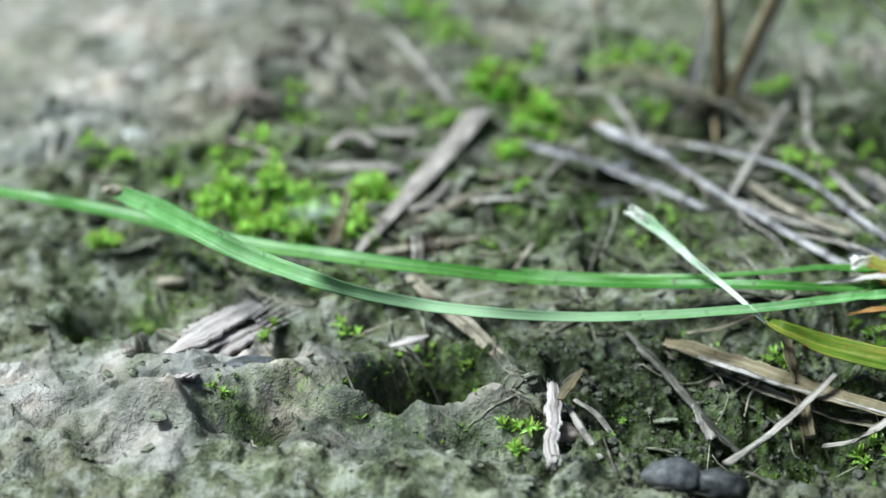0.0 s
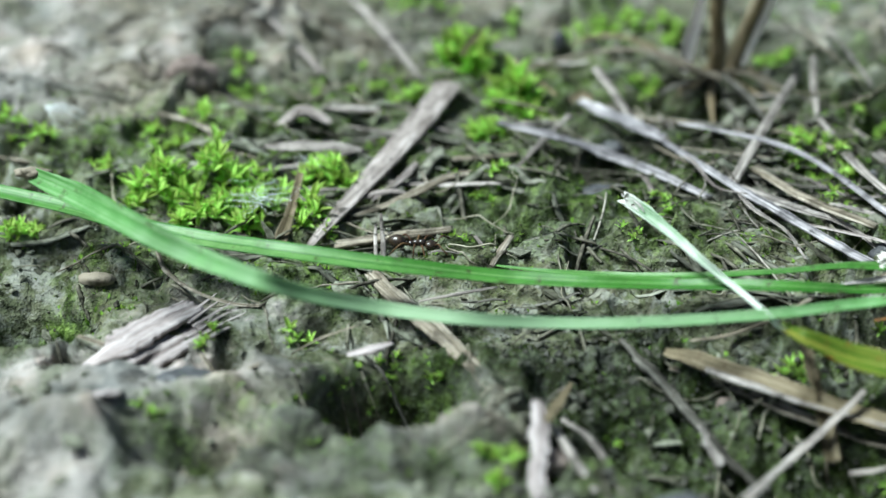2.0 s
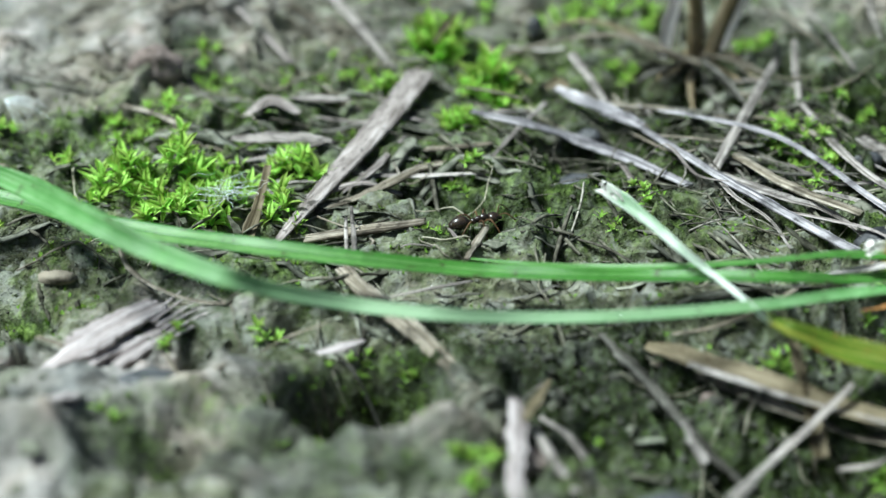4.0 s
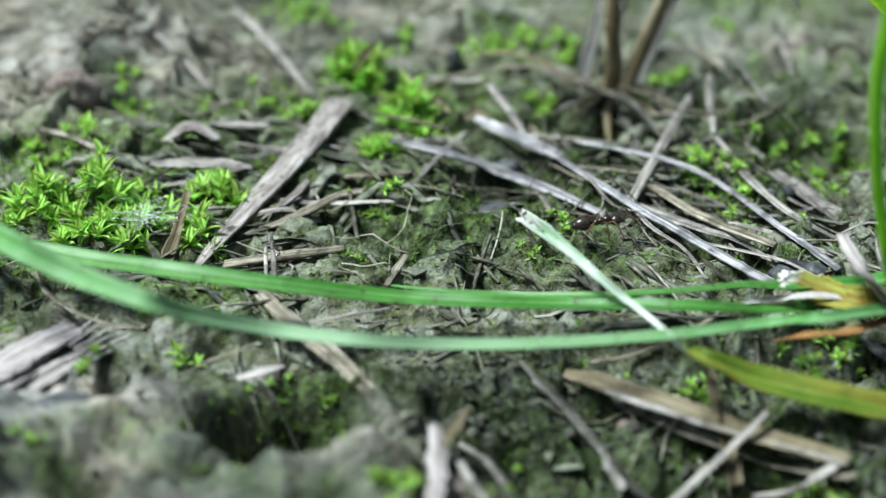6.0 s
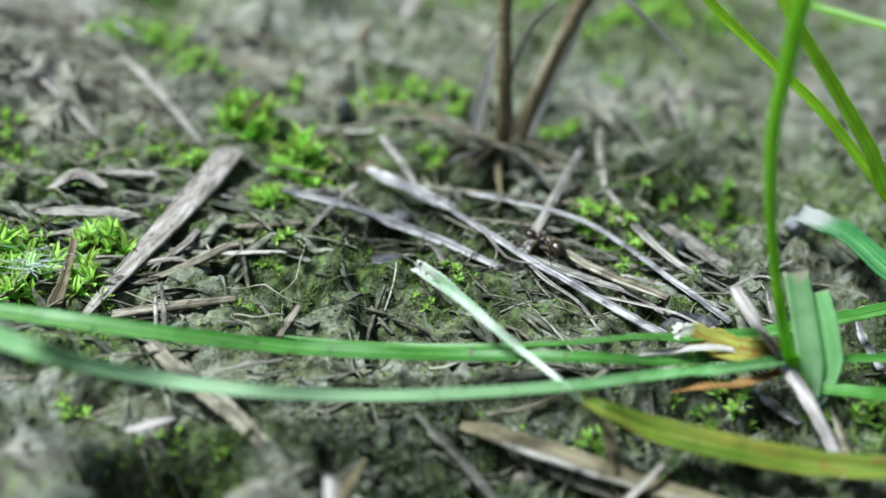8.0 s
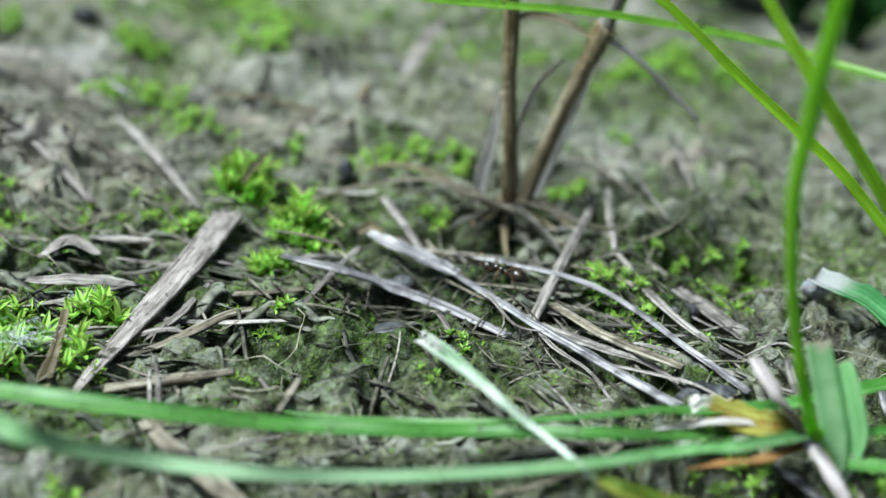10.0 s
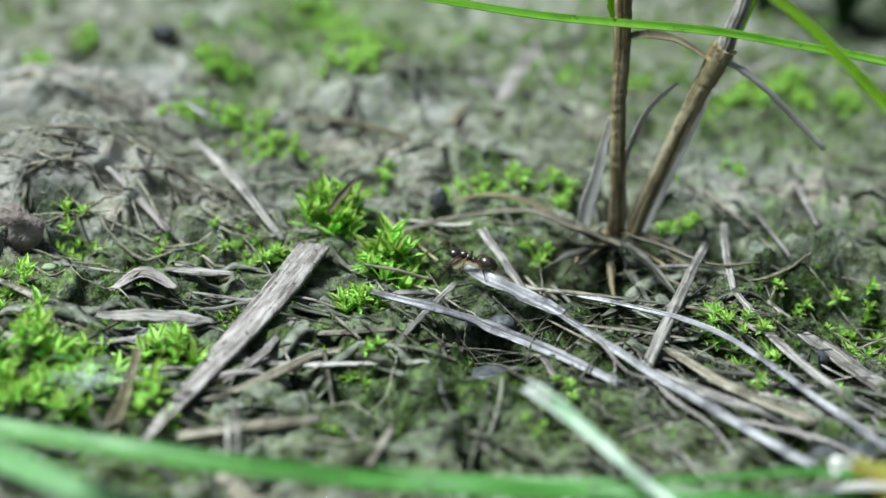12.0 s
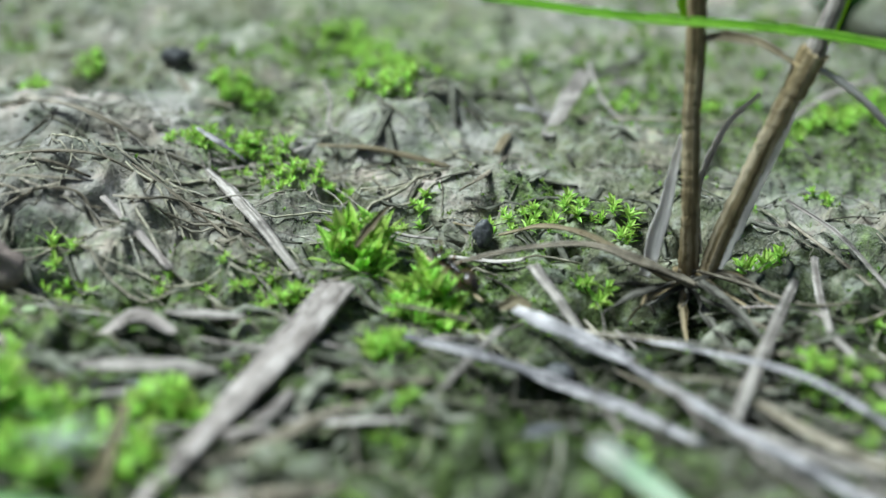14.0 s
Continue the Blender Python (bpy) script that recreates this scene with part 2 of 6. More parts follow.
def fibre_material(name, dark, base, pale, rough=0.7, across=26.0, along=1.6, leafy=0.0, spots=None, ends=None, spec=0.12, bump=0.00012, dirt=0.45):
    """Streaked along its length: dry straw, leaf or wood. ends: a colour that comes in towards the tip."""
    n = Nodes(name)
    uv = n.add("TexCoord").outputs["UV"]
    obj = n.add("TexCoord").outputs["Object"]
    mp = n.add("Mapping")
    mp.inputs["Scale"].default_value = (across, along, 1.0)
    n.link(uv, mp.inputs["Vector"])
    grain = n.noise(mp.outputs[0], 1.0, 4, 0.6)
    stain = n.noise(obj, 420, 4, 0.6)
    col = n.ramp(grain, [(0.34, dark), (0.48, base), (0.66, pale)])
    col = n.mix(n.ramp(stain, [(0.46, 0.0), (0.64, dirt)]), col, dark)
    if spots:
        col = n.mix(n.ramp(n.noise(obj, 900, 3, 0.7), [(0.60, 0.0), (0.68, 0.85)]), col, spots)
    if ends:
        tip = n.add("Attribute", attr="along").outputs["Fac"]
        jitter = n.math("ADD", tip, n.math("MULTIPLY", n.math("SUBTRACT", stain, 0.5), 0.25))
        col = n.mix(n.ramp(jitter, [(ends[0], 0.0), (ends[1], 1.0), *ends[3:]]), col, ends[2])
    vary = n.add("ObjectInfo").outputs["Random"]
    hsv = n.add("HueSaturation")
    n.link(col, hsv.inputs["Color"])
    n.link(n.math("ADD", n.math("MULTIPLY", vary, 0.35), 0.82), hsv.inputs["Value"])
    b = n.bump(grain, 0.9, bump)
    b = n.bump(n.noise(obj, 2500, 3), 0.5, bump * 0.6, b)
    return n.finish(hsv.outputs[0], rough, b, leafy, spec)


def grain_material(name, dark, pale, scale, rough=0.8, island=True, leafy=0.0, spec=0.06, bump=0.0002):
    """Crumbs, pebbles, moss: mottled, and each island a little different."""
    n = Nodes(name)
    obj = n.add("TexCoord").outputs["Object"]
    f = n.noise(obj, scale, 4, 0.65)
    col = n.ramp(f, [(0.33, dark), (0.66, pale)])
    r = n.add("NewGeometry").outputs["Random Per Island"] if island else n.add("ObjectInfo").outputs["Random"]
    hsv = n.add("HueSaturation")
    n.link(col, hsv.inputs["Color"])
    n.link(n.math("ADD", n.math("MULTIPLY", r, 0.8), 0.6), hsv.inputs["Value"])
    n.link(n.math("ADD", n.math("MULTIPLY", r, 0.03), 0.485), hsv.inputs["Hue"])
    return n.finish(hsv.outputs[0], rough, n.bump(f, 0.8, bump), leafy, spec)


MUD = mud_material()
GRASS = fibre_material("grass_blade", (0.040, 0.15, 0.016), (0.10, 0.31, 0.042), (0.30, 0.50, 0.18), 0.4, 46, 0.2, 0.38, (0.07, 0.10, 0.03), spec=0.5, bump=0.00008)
GRASS_PALE = fibre_material("pale_grass", (0.080, 0.23, 0.048), (0.16, 0.37, 0.11), (0.34, 0.52, 0.27), 0.5, 40, 0.3, 0.35, (0.10, 0.16, 0.06), ends=(0.18, 0.5, (0.30, 0.44, 0.26), (0.62, 0.9), (0.85, 0.05)), spec=0.3, bump=0.00008)
GRASS_BRIGHT = fibre_material("bright_grass", (0.24, 0.44, 0.014), (0.40, 0.66, 0.032), (0.54, 0.78, 0.10), 0.34, 30, 0.4, 0.6, spec=0.5, bump=0.00004)
GRASS_ARCH = fibre_material("arching_grass", (0.10, 0.26, 0.014), (0.19, 0.42, 0.03), (0.34, 0.56, 0.09), 0.36, 30, 0.4, 0.5, (0.05, 0.06, 0.015), spec=0.4, bump=0.00004)
STEM = fibre_material("green_stem", (0.22, 0.54, 0.014), (0.36, 0.74, 0.03), (0.50, 0.84, 0.09), 0.34, 30, 0.4, 0.6, spec=0.5, bump=0.00004)
GRASS_CUT = fibre_material("cut_grass_tip", (0.17, 0.31, 0.15), (0.56, 0.64, 0.53), (0.82, 0.85, 0.80), 0.5, 30, 0.6, 0.2, ends=(0.86, 1.0, (0.76, 0.75, 0.70)), bump=0.00006)
GRASS_TEAL = fibre_material("blue_green_grass", (0.30, 0.58, 0.24), (0.46, 0.76, 0.38), (0.68, 0.88, 0.58), 0.45, 24, 0.2, 0.72, ends=(0.95, 1.0, (0.78, 0.72, 0.58)), bump=0.00006)
GRASS_GREY = fibre_material("grey_green_grass", (0.05, 0.19, 0.055), (0.09, 0.28, 0.09), (0.18, 0.40, 0.17), 0.45, 40, 0.2, 0.35, ends=(0.80, 0.92, (0.52, 0.52, 0.51)), bump=0.00006)
# near-black copy of the grass greens, with the shade in the colour
GRASS_SHADED = fibre_material("shaded_grass", (0.008, 0.03, 0.006), (0.022, 0.07, 0.014), (0.05, 0.13, 0.03), 0.5, 26, 0.4, 0.2)
GRASS_YELLOW = fibre_material("yellowing_leaf", (0.055, 0.10, 0.012), (0.125, 0.19, 0.022), (0.34, 0.29, 0.06), 0.45, 22, 0.6, 0.25, (0.22, 0.09, 0.03))
SHEATH = fibre_material("withered_sheath", (0.13, 0.062, 0.016), (0.22, 0.20, 0.035), (0.34, 0.36, 0.085), 0.55, 16, 0.7, 0.15, (0.20, 0.07, 0.02), ends=(0.74, 0.88, (0.80, 0.77, 0.71)))
RUST = fibre_material("rusty_leaf", (0.09, 0.035, 0.01), (0.22, 0.11, 0.035), (0.40, 0.25, 0.11), 0.6, 16, 0.8)
STRAW = fibre_material("dry_straw", (0.045, 0.037, 0.026), (0.21, 0.18, 0.135), (0.43, 0.39, 0.325), 0.6, 30, 0.9, spots=(0.05, 0.04, 0.03), bump=0.0003, dirt=0.75)
STRAW_GREY = fibre_material("weathered_straw", (0.072, 0.062, 0.056), (0.245, 0.217, 0.195), (0.50, 0.46, 0.425), 0.62, 34, 0.8, spots=(0.05, 0.045, 0.04), bump=0.0003, dirt=0.7)
STRAW_LILAC = fibre_material("bleached_straw", (0.065, 0.060, 0.064), (0.265, 0.248, 0.258), (0.58, 0.55, 0.56), 0.55, 34, 0.7, spots=(0.06, 0.055, 0.06), bump=0.0003, dirt=0.75)
WOOD = fibre_material("grey_wood", (0.10, 0.084, 0.075), (0.25, 0.217, 0.20), (0.43, 0.385, 0.365), 0.75, 26, 2.6, dirt=0.4, spots=(0.03, 0.026, 0.022), bump=0.0003)
BARK = fibre_material("pale_bark", (0.14, 0.112, 0.105), (0.38, 0.33, 0.32), (0.62, 0.56, 0.55), 0.75, 24, 0.9, bump=0.0004, dirt=0.3)
TWIG_DARK = fibre_material("dark_twig", (0.012, 0.011, 0.009), (0.075, 0.07, 0.058), (0.24, 0.23, 0.20), 0.7, 18, 1.2, bump=0.0004)
STALK = fibre_material("brown_stalk", (0.06, 0.045, 0.022), (0.24, 0.185, 0.10), (0.52, 0.44, 0.31), 0.6, 22, 0.9, spots=(0.07, 0.065, 0.03), bump=0.0004)
DRY_LEAF = fibre_material("tan_dry_leaf", (0.065, 0.052, 0.029), (0.165, 0.135, 0.082), (0.30, 0.255, 0.175), 0.6, 30, 0.5, 0.15, spots=(0.07, 0.045, 0.025), dirt=0.5)
MOSS = grain_material("moss_leaf", (0.30, 0.58, 0.045), (0.68, 0.90, 0.26), 700, 0.45, True, 0.45, spec=0.25)
MOSS_DIM = grain_material("moss_carpet", (0.06, 0.12, 0.015), (0.20, 0.32, 0.05), 700, 0.65, True, 0.25)
PAPER = fibre_material("papery_sheath", (0.42, 0.385, 0.37), (0.66, 0.62, 0.60), (0.86, 0.82, 0.80), 0.6, 18, 0.8, 0.45)
FIBRE_PALE = grain_material("pale_fibre", (0.07, 0.062, 0.05), (0.38, 0.35, 0.30), 900, 0.7)
WET_SOIL = grain_material("wet_soil", (0.004, 0.004, 0.003), (0.105, 0.105, 0.08), 2200, 0.5, spec=0.25)
CRUMB = grain_material("soil_crumb", (0.020, 0.022, 0.014), (0.23, 0.235, 0.18), 1800, 0.8)
FIBRE = grain_material("dead_fibre", (0.008, 0.008, 0.005), (0.18, 0.17, 0.13), 900, 0.7)
PEBBLE = grain_material("grey_pebble", (0.022, 0.023, 0.025), (0.10, 0.102, 0.108), 1100, 0.45, False, spec=0.3)
PALE_STONE = grain_material("pale_stone", (0.11, 0.115, 0.125), (0.32, 0.325, 0.34), 700, 0.7, False)
CLOD = grain_material("brown_clod", (0.085, 0.066, 0.056), (0.36, 0.29, 0.26), 420, 0.8, False, bump=0.0008)
MATTED = grain_material("matted_leaf", (0.007, 0.008, 0.004), (0.13, 0.13, 0.095), 900, 0.7)
SHEET = grain_material("rotted_sheet", (0.030, 0.033, 0.022), (0.25, 0.25, 0.20), 520, 0.75, False, bump=0.0003)
ROOT = grain_material("wiry_root", (0.10, 0.09, 0.06), (0.36, 0.33, 0.26), 900, 0.65)
SEED = grain_material("pale_seed", (0.18, 0.24, 0.12), (0.34, 0.40, 0.24), 900, 0.5, False)
SILK = grain_material("white_silk", (0.5, 0.53, 0.53), (0.75, 0.77, 0.77), 900, 0.5)
ANT = grain_material("ant_shell", (0.006, 0.004, 0.003), (0.030, 0.018, 0.011), 1500, 0.27, False, spec=0.6, bump=0.00003)
ANT_LEG = grain_material("ant_leg", (0.03, 0.018, 0.010), (0.11, 0.062, 0.032), 1500, 0.35, False, bump=0.00002)


def dew_material():
    n = Nodes("dew")
    n.bsdf.inputs["Transmission Weight"].default_value = 1.0
    n.bsdf.inputs["IOR"].default_value = 1.33
    n.bsdf.inputs["Roughness"].default_value = 0.02
    return n.mat


DEW = dew_material()


# ---- tools ----
ORIGIN = {}


def link_mesh(name, bm, material, origin, smooth=True):
    """The bmesh, drawn in centimetres of the plan, as an object whose origin is that place."""
    me = bpy.data.meshes.new(name)
    bm.transform(Matrix.Scale(CM, 4) @ Matrix.Translation(-Vector(origin)))
    bmesh.ops.recalc_face_normals(bm, faces=bm.faces)
    bm.to_mesh(me)
    bm.free()
    me.polygons.foreach_set("use_smooth", [smooth] * len(me.polygons))
    me.materials.append(material)
    return new(name, me)


def solo(name, bm, material, origin, label, category, group="", kind=""):
    """A thing that is one mesh."""
    ob = link_mesh(name, bm, material, origin)
    ob.location = Vector(origin) * CM
    ORIGIN[ob.name] = Vector(origin)
    return tagged(ob, label, category, group, kind)


def thing(name, origin, label, category, group=""):
    """An Empty that parents the parts of a thing."""
    ob = new(name)
    ob.empty_display_size = 0.002
    ob.location = Vector(origin) * CM
    ORIGIN[ob.name] = Vector(origin)
    return tagged(ob, label, category, group)


def part(name, bm, material, parent, label=""):
    ob = link_mesh(name, bm, material, ORIGIN[parent.name])
    ob.parent = parent
    ORIGIN[ob.name] = ORIGIN[parent.name]
    return tagged(ob, label)


def glide(pts, per):
    """Catmull-Rom through the points, per steps a stretch; values of any width."""
    p = np.array(pts, float)
    p = np.vstack([2 * p[0] - p[1], p, 2 * p[-1] - p[-2]])
    out = []
    for i in range(1, len(p) - 2):
        for k in range(per):
            t = k / per
            a, b, c, d = p[i - 1 : i + 3]
            out.append(0.5 * (2 * b + (c - a) * t + (2 * a - 5 * b + 4 * c - d) * t * t + (3 * b - a - 3 * c + d) * t ** 3))
    out.append(p[-2])
    return np.array(out)


def section(kind, rng):
    """A closed cross-section, across and up, of half-width 1 and thickness 1."""
    if kind == "round":
        return [(math.cos(a), 0.5 * math.sin(a)) for a in np.linspace(0, 2 * math.pi, 9)[:-1]]
    if kind == "straw":
        ring = np.linspace(0, 2 * math.pi, 17)[:-1]
        return [(math.cos(a) * (1 - 0.10 * (i % 2)), 0.5 * math.sin(a) * (1 - 0.28 * (i % 2))) for i, a in enumerate(ring)]
    if kind == "blade":
        u = np.linspace(-1, 1, 13)
        top = [(v, 0.9 * v * v + 0.22 * (i % 2)) for i, v in enumerate(u)]
        return top + [(v, 0.9 * v * v - 0.55 + 0.15 * abs(v)) for v in u[::-1]]
    if kind == "keel":  # folded along the midrib
        u = np.linspace(-1, 1, 9)
        top = [(v, 2.2 * abs(v) + 0.15 * (i % 2)) for i, v in enumerate(u)]
        return top + [(v, 2.2 * abs(v) - 0.6) for v in u[::-1]]
    u = np.linspace(-1, 1, 17)  # a split strip of wood or bark
    top = [(v, 0.5 * (1 - 0.5 * v * v) + (rng.uniform(-0.4, -0.2) if rng.random() < 0.2 else rng.uniform(-0.09, 0.09))) for v in u]
    return top + [(v, -0.5) for v in u[::-1]]


def sweep(bm, pts, widths, kind="straw", thick=0.4, per=6, tilt=0.0, up=(0, 0, 1), rag=0.10, seed=0, frayed=0.0):
    """A strand through the points. widths: full widths in cm; thick: thickness as a share of the width; tilt: degrees about its run."""
    rng = random.Random(seed * 7 + 3)
    sec = section(kind, rng)
    p = glide(pts, per)
    n = len(p)
    spread = np.linspace(0, 1, n)
    w = np.interp(spread, np.linspace(0, 1, len(widths)), widths)
    tilts = np.interp(spread, np.linspace(0, 1, len(np.atleast_1d(tilt))), np.atleast_1d(tilt))
    uv = bm.loops.layers.uv.verify()
    along = bm.verts.layers.float.get("along") or bm.verts.layers.float.new("along")
    rings, run, drift = [], 0.0, 0.0
    off = rng.random() * 50
    for i in range(n):
        t = Vector(p[min(i + 1, n - 1)] - p[max(i - 1, 0)]).normalized()
        s = t.cross(Vector(up)).normalized()
        nor = s.cross(t).normalized()
        q = Matrix.Rotation(radians(tilts[i]), 3, t)
        s, nor = q @ s, q @ nor
        drift = 0.7 * drift + rng.gauss(0, 1) * rag * w[i] * 0.35
        wi = w[i] * (1 + rng.uniform(-rag, rag))
        ring = []
        for k, (u, h) in enumerate(sec):
            fr = 0.0
            if frayed and i in (0, n - 1):
                fr = rng.uniform(-1, 1) * frayed * w[i]
            v = bm.verts.new(Vector(p[i]) + s * (u * wi / 2 + drift * 0.9) + nor * (h * wi * thick) + t * fr)
            v[along] = spread[i]
            ring.append(v)
        if i:
            run += float(np.linalg.norm(p[i] - p[i - 1]))
        rings.append((ring, run, wi))
    m = len(sec)
    for (ra, va, wa), (rb, vb, wb) in zip(rings, rings[1:]):
        for k in range(m):
            j = (k + 1) % m
            f = bm.faces.new((ra[k], ra[j], rb[j], rb[k]))
            for lp, u, v, ww in zip(f.loops, (k, k + 1, k + 1, k), (va, va, vb, vb), (wa, wa, wb, wb)):
                side = sec[u % m][0]
                lp[uv].uv = (side * ww / 2 + off, v + off)
    for ring, _, _ in (rings[0], rings[-1]):
        mid = bm.verts.new(sum((v.co for v in ring), Vector()) / m)
        mid[along] = ring[0][along]
        for k in range(m):
            bm.faces.new((ring[k], ring[(k + 1) % m], mid))
    return bm


def strand(name, pts, widths, material, label, category="straw", kind="straw", group="", **how):
    """A single strand as a thing of its own."""
    bm = sweep(bmesh.new(), pts, widths, kind, **how)
    mid = pts[len(pts) // 2]
    return solo(name, bm, material, mid, label, category, group)


def lump(bm, at, size, seed, rough=0.18, rings=3):
    """An uneven rounded stone or clod."""
    res = bmesh.ops.create_icosphere(bm, subdivisions=rings, radius=1.0)
    s = Vector((seed * 3.1, seed * 1.7, seed * 0.9))
    for v in res["verts"]:
        d = v.co.normalized()
        r = 1 + rough * noise.noise(d * 1.6 + s) + rough * 0.5 * noise.noise(d * 4.0 + s)
        v.co = Vector(at) + Vector((d.x * size[0], d.y * size[1], d.z * size[2])) * r
    return bm


def joined(name, verts, faces, material, label, category, kind="stuff", smooth=True):
    """One mesh of many small pieces, given in centimetres."""
    me = bpy.data.meshes.new(name)
    me.from_pydata([tuple(c * CM for c in v) for v in verts], [], faces)
    me.polygons.foreach_set("use_smooth", [smooth] * len(me.polygons))
    me.materials.append(material)
    return tagged(new(name, me), label, category, "", kind)


# ---- the ground, one sheet ----
def steps_out(lo, hi, fine, far):
    """Even steps from lo to hi, then growing ones out to far on both sides."""
    mid = np.arange(lo, hi, fine)
    grow, d = [], fine
    x = 0.0
    while x < far:
        d *= 1.25
        x += d
        grow.append(x)
    return np.concatenate([lo - np.array(grow[::-1]), mid, mid[-1] + np.array(grow)])


def spot(spots, *v):
    """A patch: centre, half-widths, strength."""
    spots.append(v)


ALGAE = []  # green film on the mud
spot(ALGAE, 5.31, 2.22, 1.2, 1.0, 0.5)
spot(ALGAE, 4.26, 2.30, 0.9, 0.5, 0.5)
spot(ALGAE, 4.23, -1.64, 0.8, 0.5, 0.7)
spot(ALGAE, 4.40, 3.98, 1.0, 0.6, 0.5)
spot(ALGAE, -1.60, -2.60, 0.55, 0.24, 0.4)
spot(ALGAE, -2.69, 1.10, 1.6, 1.1, 0.65)
spot(ALGAE, 0.58, 1.10, 2.0, 1.1, 0.5)
spot(ALGAE, -0.95, 1.43, 1.2, 0.9, 0.5)
spot(ALGAE, -2.21, -0.55, 1.6, 0.5, 0.7)
spot(ALGAE, 1.01, -0.20, 1.8, 0.4, 0.4)
spot(ALGAE, -2.38, 1.81, 1.0, 0.6, 0.8)
spot(ALGAE, -0.76, -2.20, 0.55, 0.55, 0.42)
spot(ALGAE, -3.64, 2.01, 0.8, 0.6, 0.7)
spot(ALGAE, -1.79, 2.68, 1.6, 0.8, 0.45)
spot(ALGAE, 2.46, 0.18, 1.5, 0.5, 0.6)
spot(ALGAE, 0.82, -3.12, 1.0, 0.25, 0.4)
spot(ALGAE, -3.90, -1.11, 0.5, 0.4, 0.9)
spot(ALGAE, -2.20, -2.99, 0.45, 0.26, 0.5)
spot(ALGAE, -1.57, 6.27, 0.5, 1.6, 0.8)
spot(ALGAE, 0.18, 3.49, 1.2, 0.8, 0.8)
spot(ALGAE, 3.01, 1.90, 1.4, 0.8, 0.6)
spot(ALGAE, 4.05, 7.05, 2.0, 2.4, 0.45)
spot(ALGAE, -0.27, 9.54, 2.0, 3.5, 0.6)
spot(ALGAE, 2.29, 8.47, 1.8, 2.4, 0.5)
spot(ALGAE, 2.37, -1.77, 1.0, 0.5, 0.4)
spot(ALGAE, -0.13, -3.12, 1.0, 0.25, 0.25)
spot(ALGAE, -2.24, -0.29, 0.9, 0.4, 0.6)
spot(ALGAE, 1.19, 4.61, 0.8, 0.5, 0.8)
spot(ALGAE, -0.30, 1.20, 4.6, 2.6, 0.20)
spot(ALGAE, 2.60, -2.40, 1.6, 1.2, 0.3)
spot(ALGAE, 4.60, -0.50, 0.9, 0.8, 0.5)

DAMP_SHADE = []  # dark wet soil, plus shade of hollows, gaps and undercuts painted dark
spot(DAMP_SHADE, -2.95, 4.00, 0.45, 0.28, 0.5)
spot(DAMP_SHADE, -3.10, 5.50, 1.0, 0.6, 0.35)
spot(DAMP_SHADE, -1.79, 2.68, 1.3, 0.6, 0.5)
spot(DAMP_SHADE, -0.84, 1.32, 0.9, 0.6, 0.45)
spot(DAMP_SHADE, 2.51, -3.18, 0.8, 0.4, 0.9)
# shade in the mossy hole and front crust folds, laid in as colour
spot(DAMP_SHADE, -0.74, -2.24, 0.62, 0.62, 1.0)
spot(DAMP_SHADE, -1.54, -3.44, 0.8, 0.22, 0.7)
spot(DAMP_SHADE, -0.72, -3.41, 0.7, 0.25, 0.7)
spot(DAMP_SHADE, -1.63, -3.11, 0.75, 0.28, 0.9)
spot(DAMP_SHADE, -1.29, -2.97, 0.6, 0.25, 0.9)
spot(DAMP_SHADE, -0.79, -3.20, 0.6, 0.3, 0.75)
spot(DAMP_SHADE, -2.45, -3.46, 0.4, 0.12, 0.5)
spot(DAMP_SHADE, 4.94, 6.76, 2.6, 3.0, 0.45)
spot(DAMP_SHADE, -1.72, -2.90, 0.5, 0.16, 0.7)
spot(DAMP_SHADE, -2.52, -3.12, 0.4, 0.16, 0.5)
spot(DAMP_SHADE, -1.44, -2.55, 0.35, 0.14, 0.5)
spot(DAMP_SHADE, 1.09, -2.06, 1.1, 0.85, 1.0)
spot(DAMP_SHADE, 2.33, -2.74, 1.5, 1.0, 1.0)
spot(DAMP_SHADE, 0.28, -1.70, 0.7, 0.35, 0.9)
# gaps under the straw heap and stalks, their shade painted black
spot(DAMP_SHADE, 1.20, 1.56, 0.8, 0.45, 1.0)
spot(DAMP_SHADE, 1.80, 2.75, 0.9, 0.5, 1.0)
spot(DAMP_SHADE, 0.58, 0.99, 1.6, 0.8, 0.8)
spot(DAMP_SHADE, 4.02, 2.19, 0.7, 0.4, 0.7)
spot(DAMP_SHADE, -3.32, -0.01, 0.6, 0.4, 0.8)
spot(DAMP_SHADE, -0.84, -2.45, 0.3, 0.2, 0.6)
# more painted shade between the heaped straws and below the stalks
spot(DAMP_SHADE, 2.65, 1.43, 1.3, 0.9, 1.0)
spot(DAMP_SHADE, 1.37, 1.97, 0.9, 0.5, 1.0)
spot(DAMP_SHADE, 1.88, 2.98, 0.6, 0.35, 1.0)
spot(DAMP_SHADE, 1.22, -2.94, 1.4, 0.6, 1.0)
spot(DAMP_SHADE, 0.55, 0.18, 1.2, 0.4, 0.7)
spot(DAMP_SHADE, 6.56, 10.70, 1.6, 1.6, 1.0)
# shadow below the lip of the slab, drawn as dark colour
spot(DAMP_SHADE, -3.60, 2.10, 0.5, 0.2, 0.8)
spot(DAMP_SHADE, -4.45, 1.80, 0.7, 0.16, 0.8)
spot(DAMP_SHADE, -2.09, 1.54, 0.5, 0.25, 0.8)
spot(DAMP_SHADE, -3.89, -1.16, 0.42, 0.3, 0.8)
spot(DAMP_SHADE, -2.19, -3.02, 0.35, 0.2, 0.8)
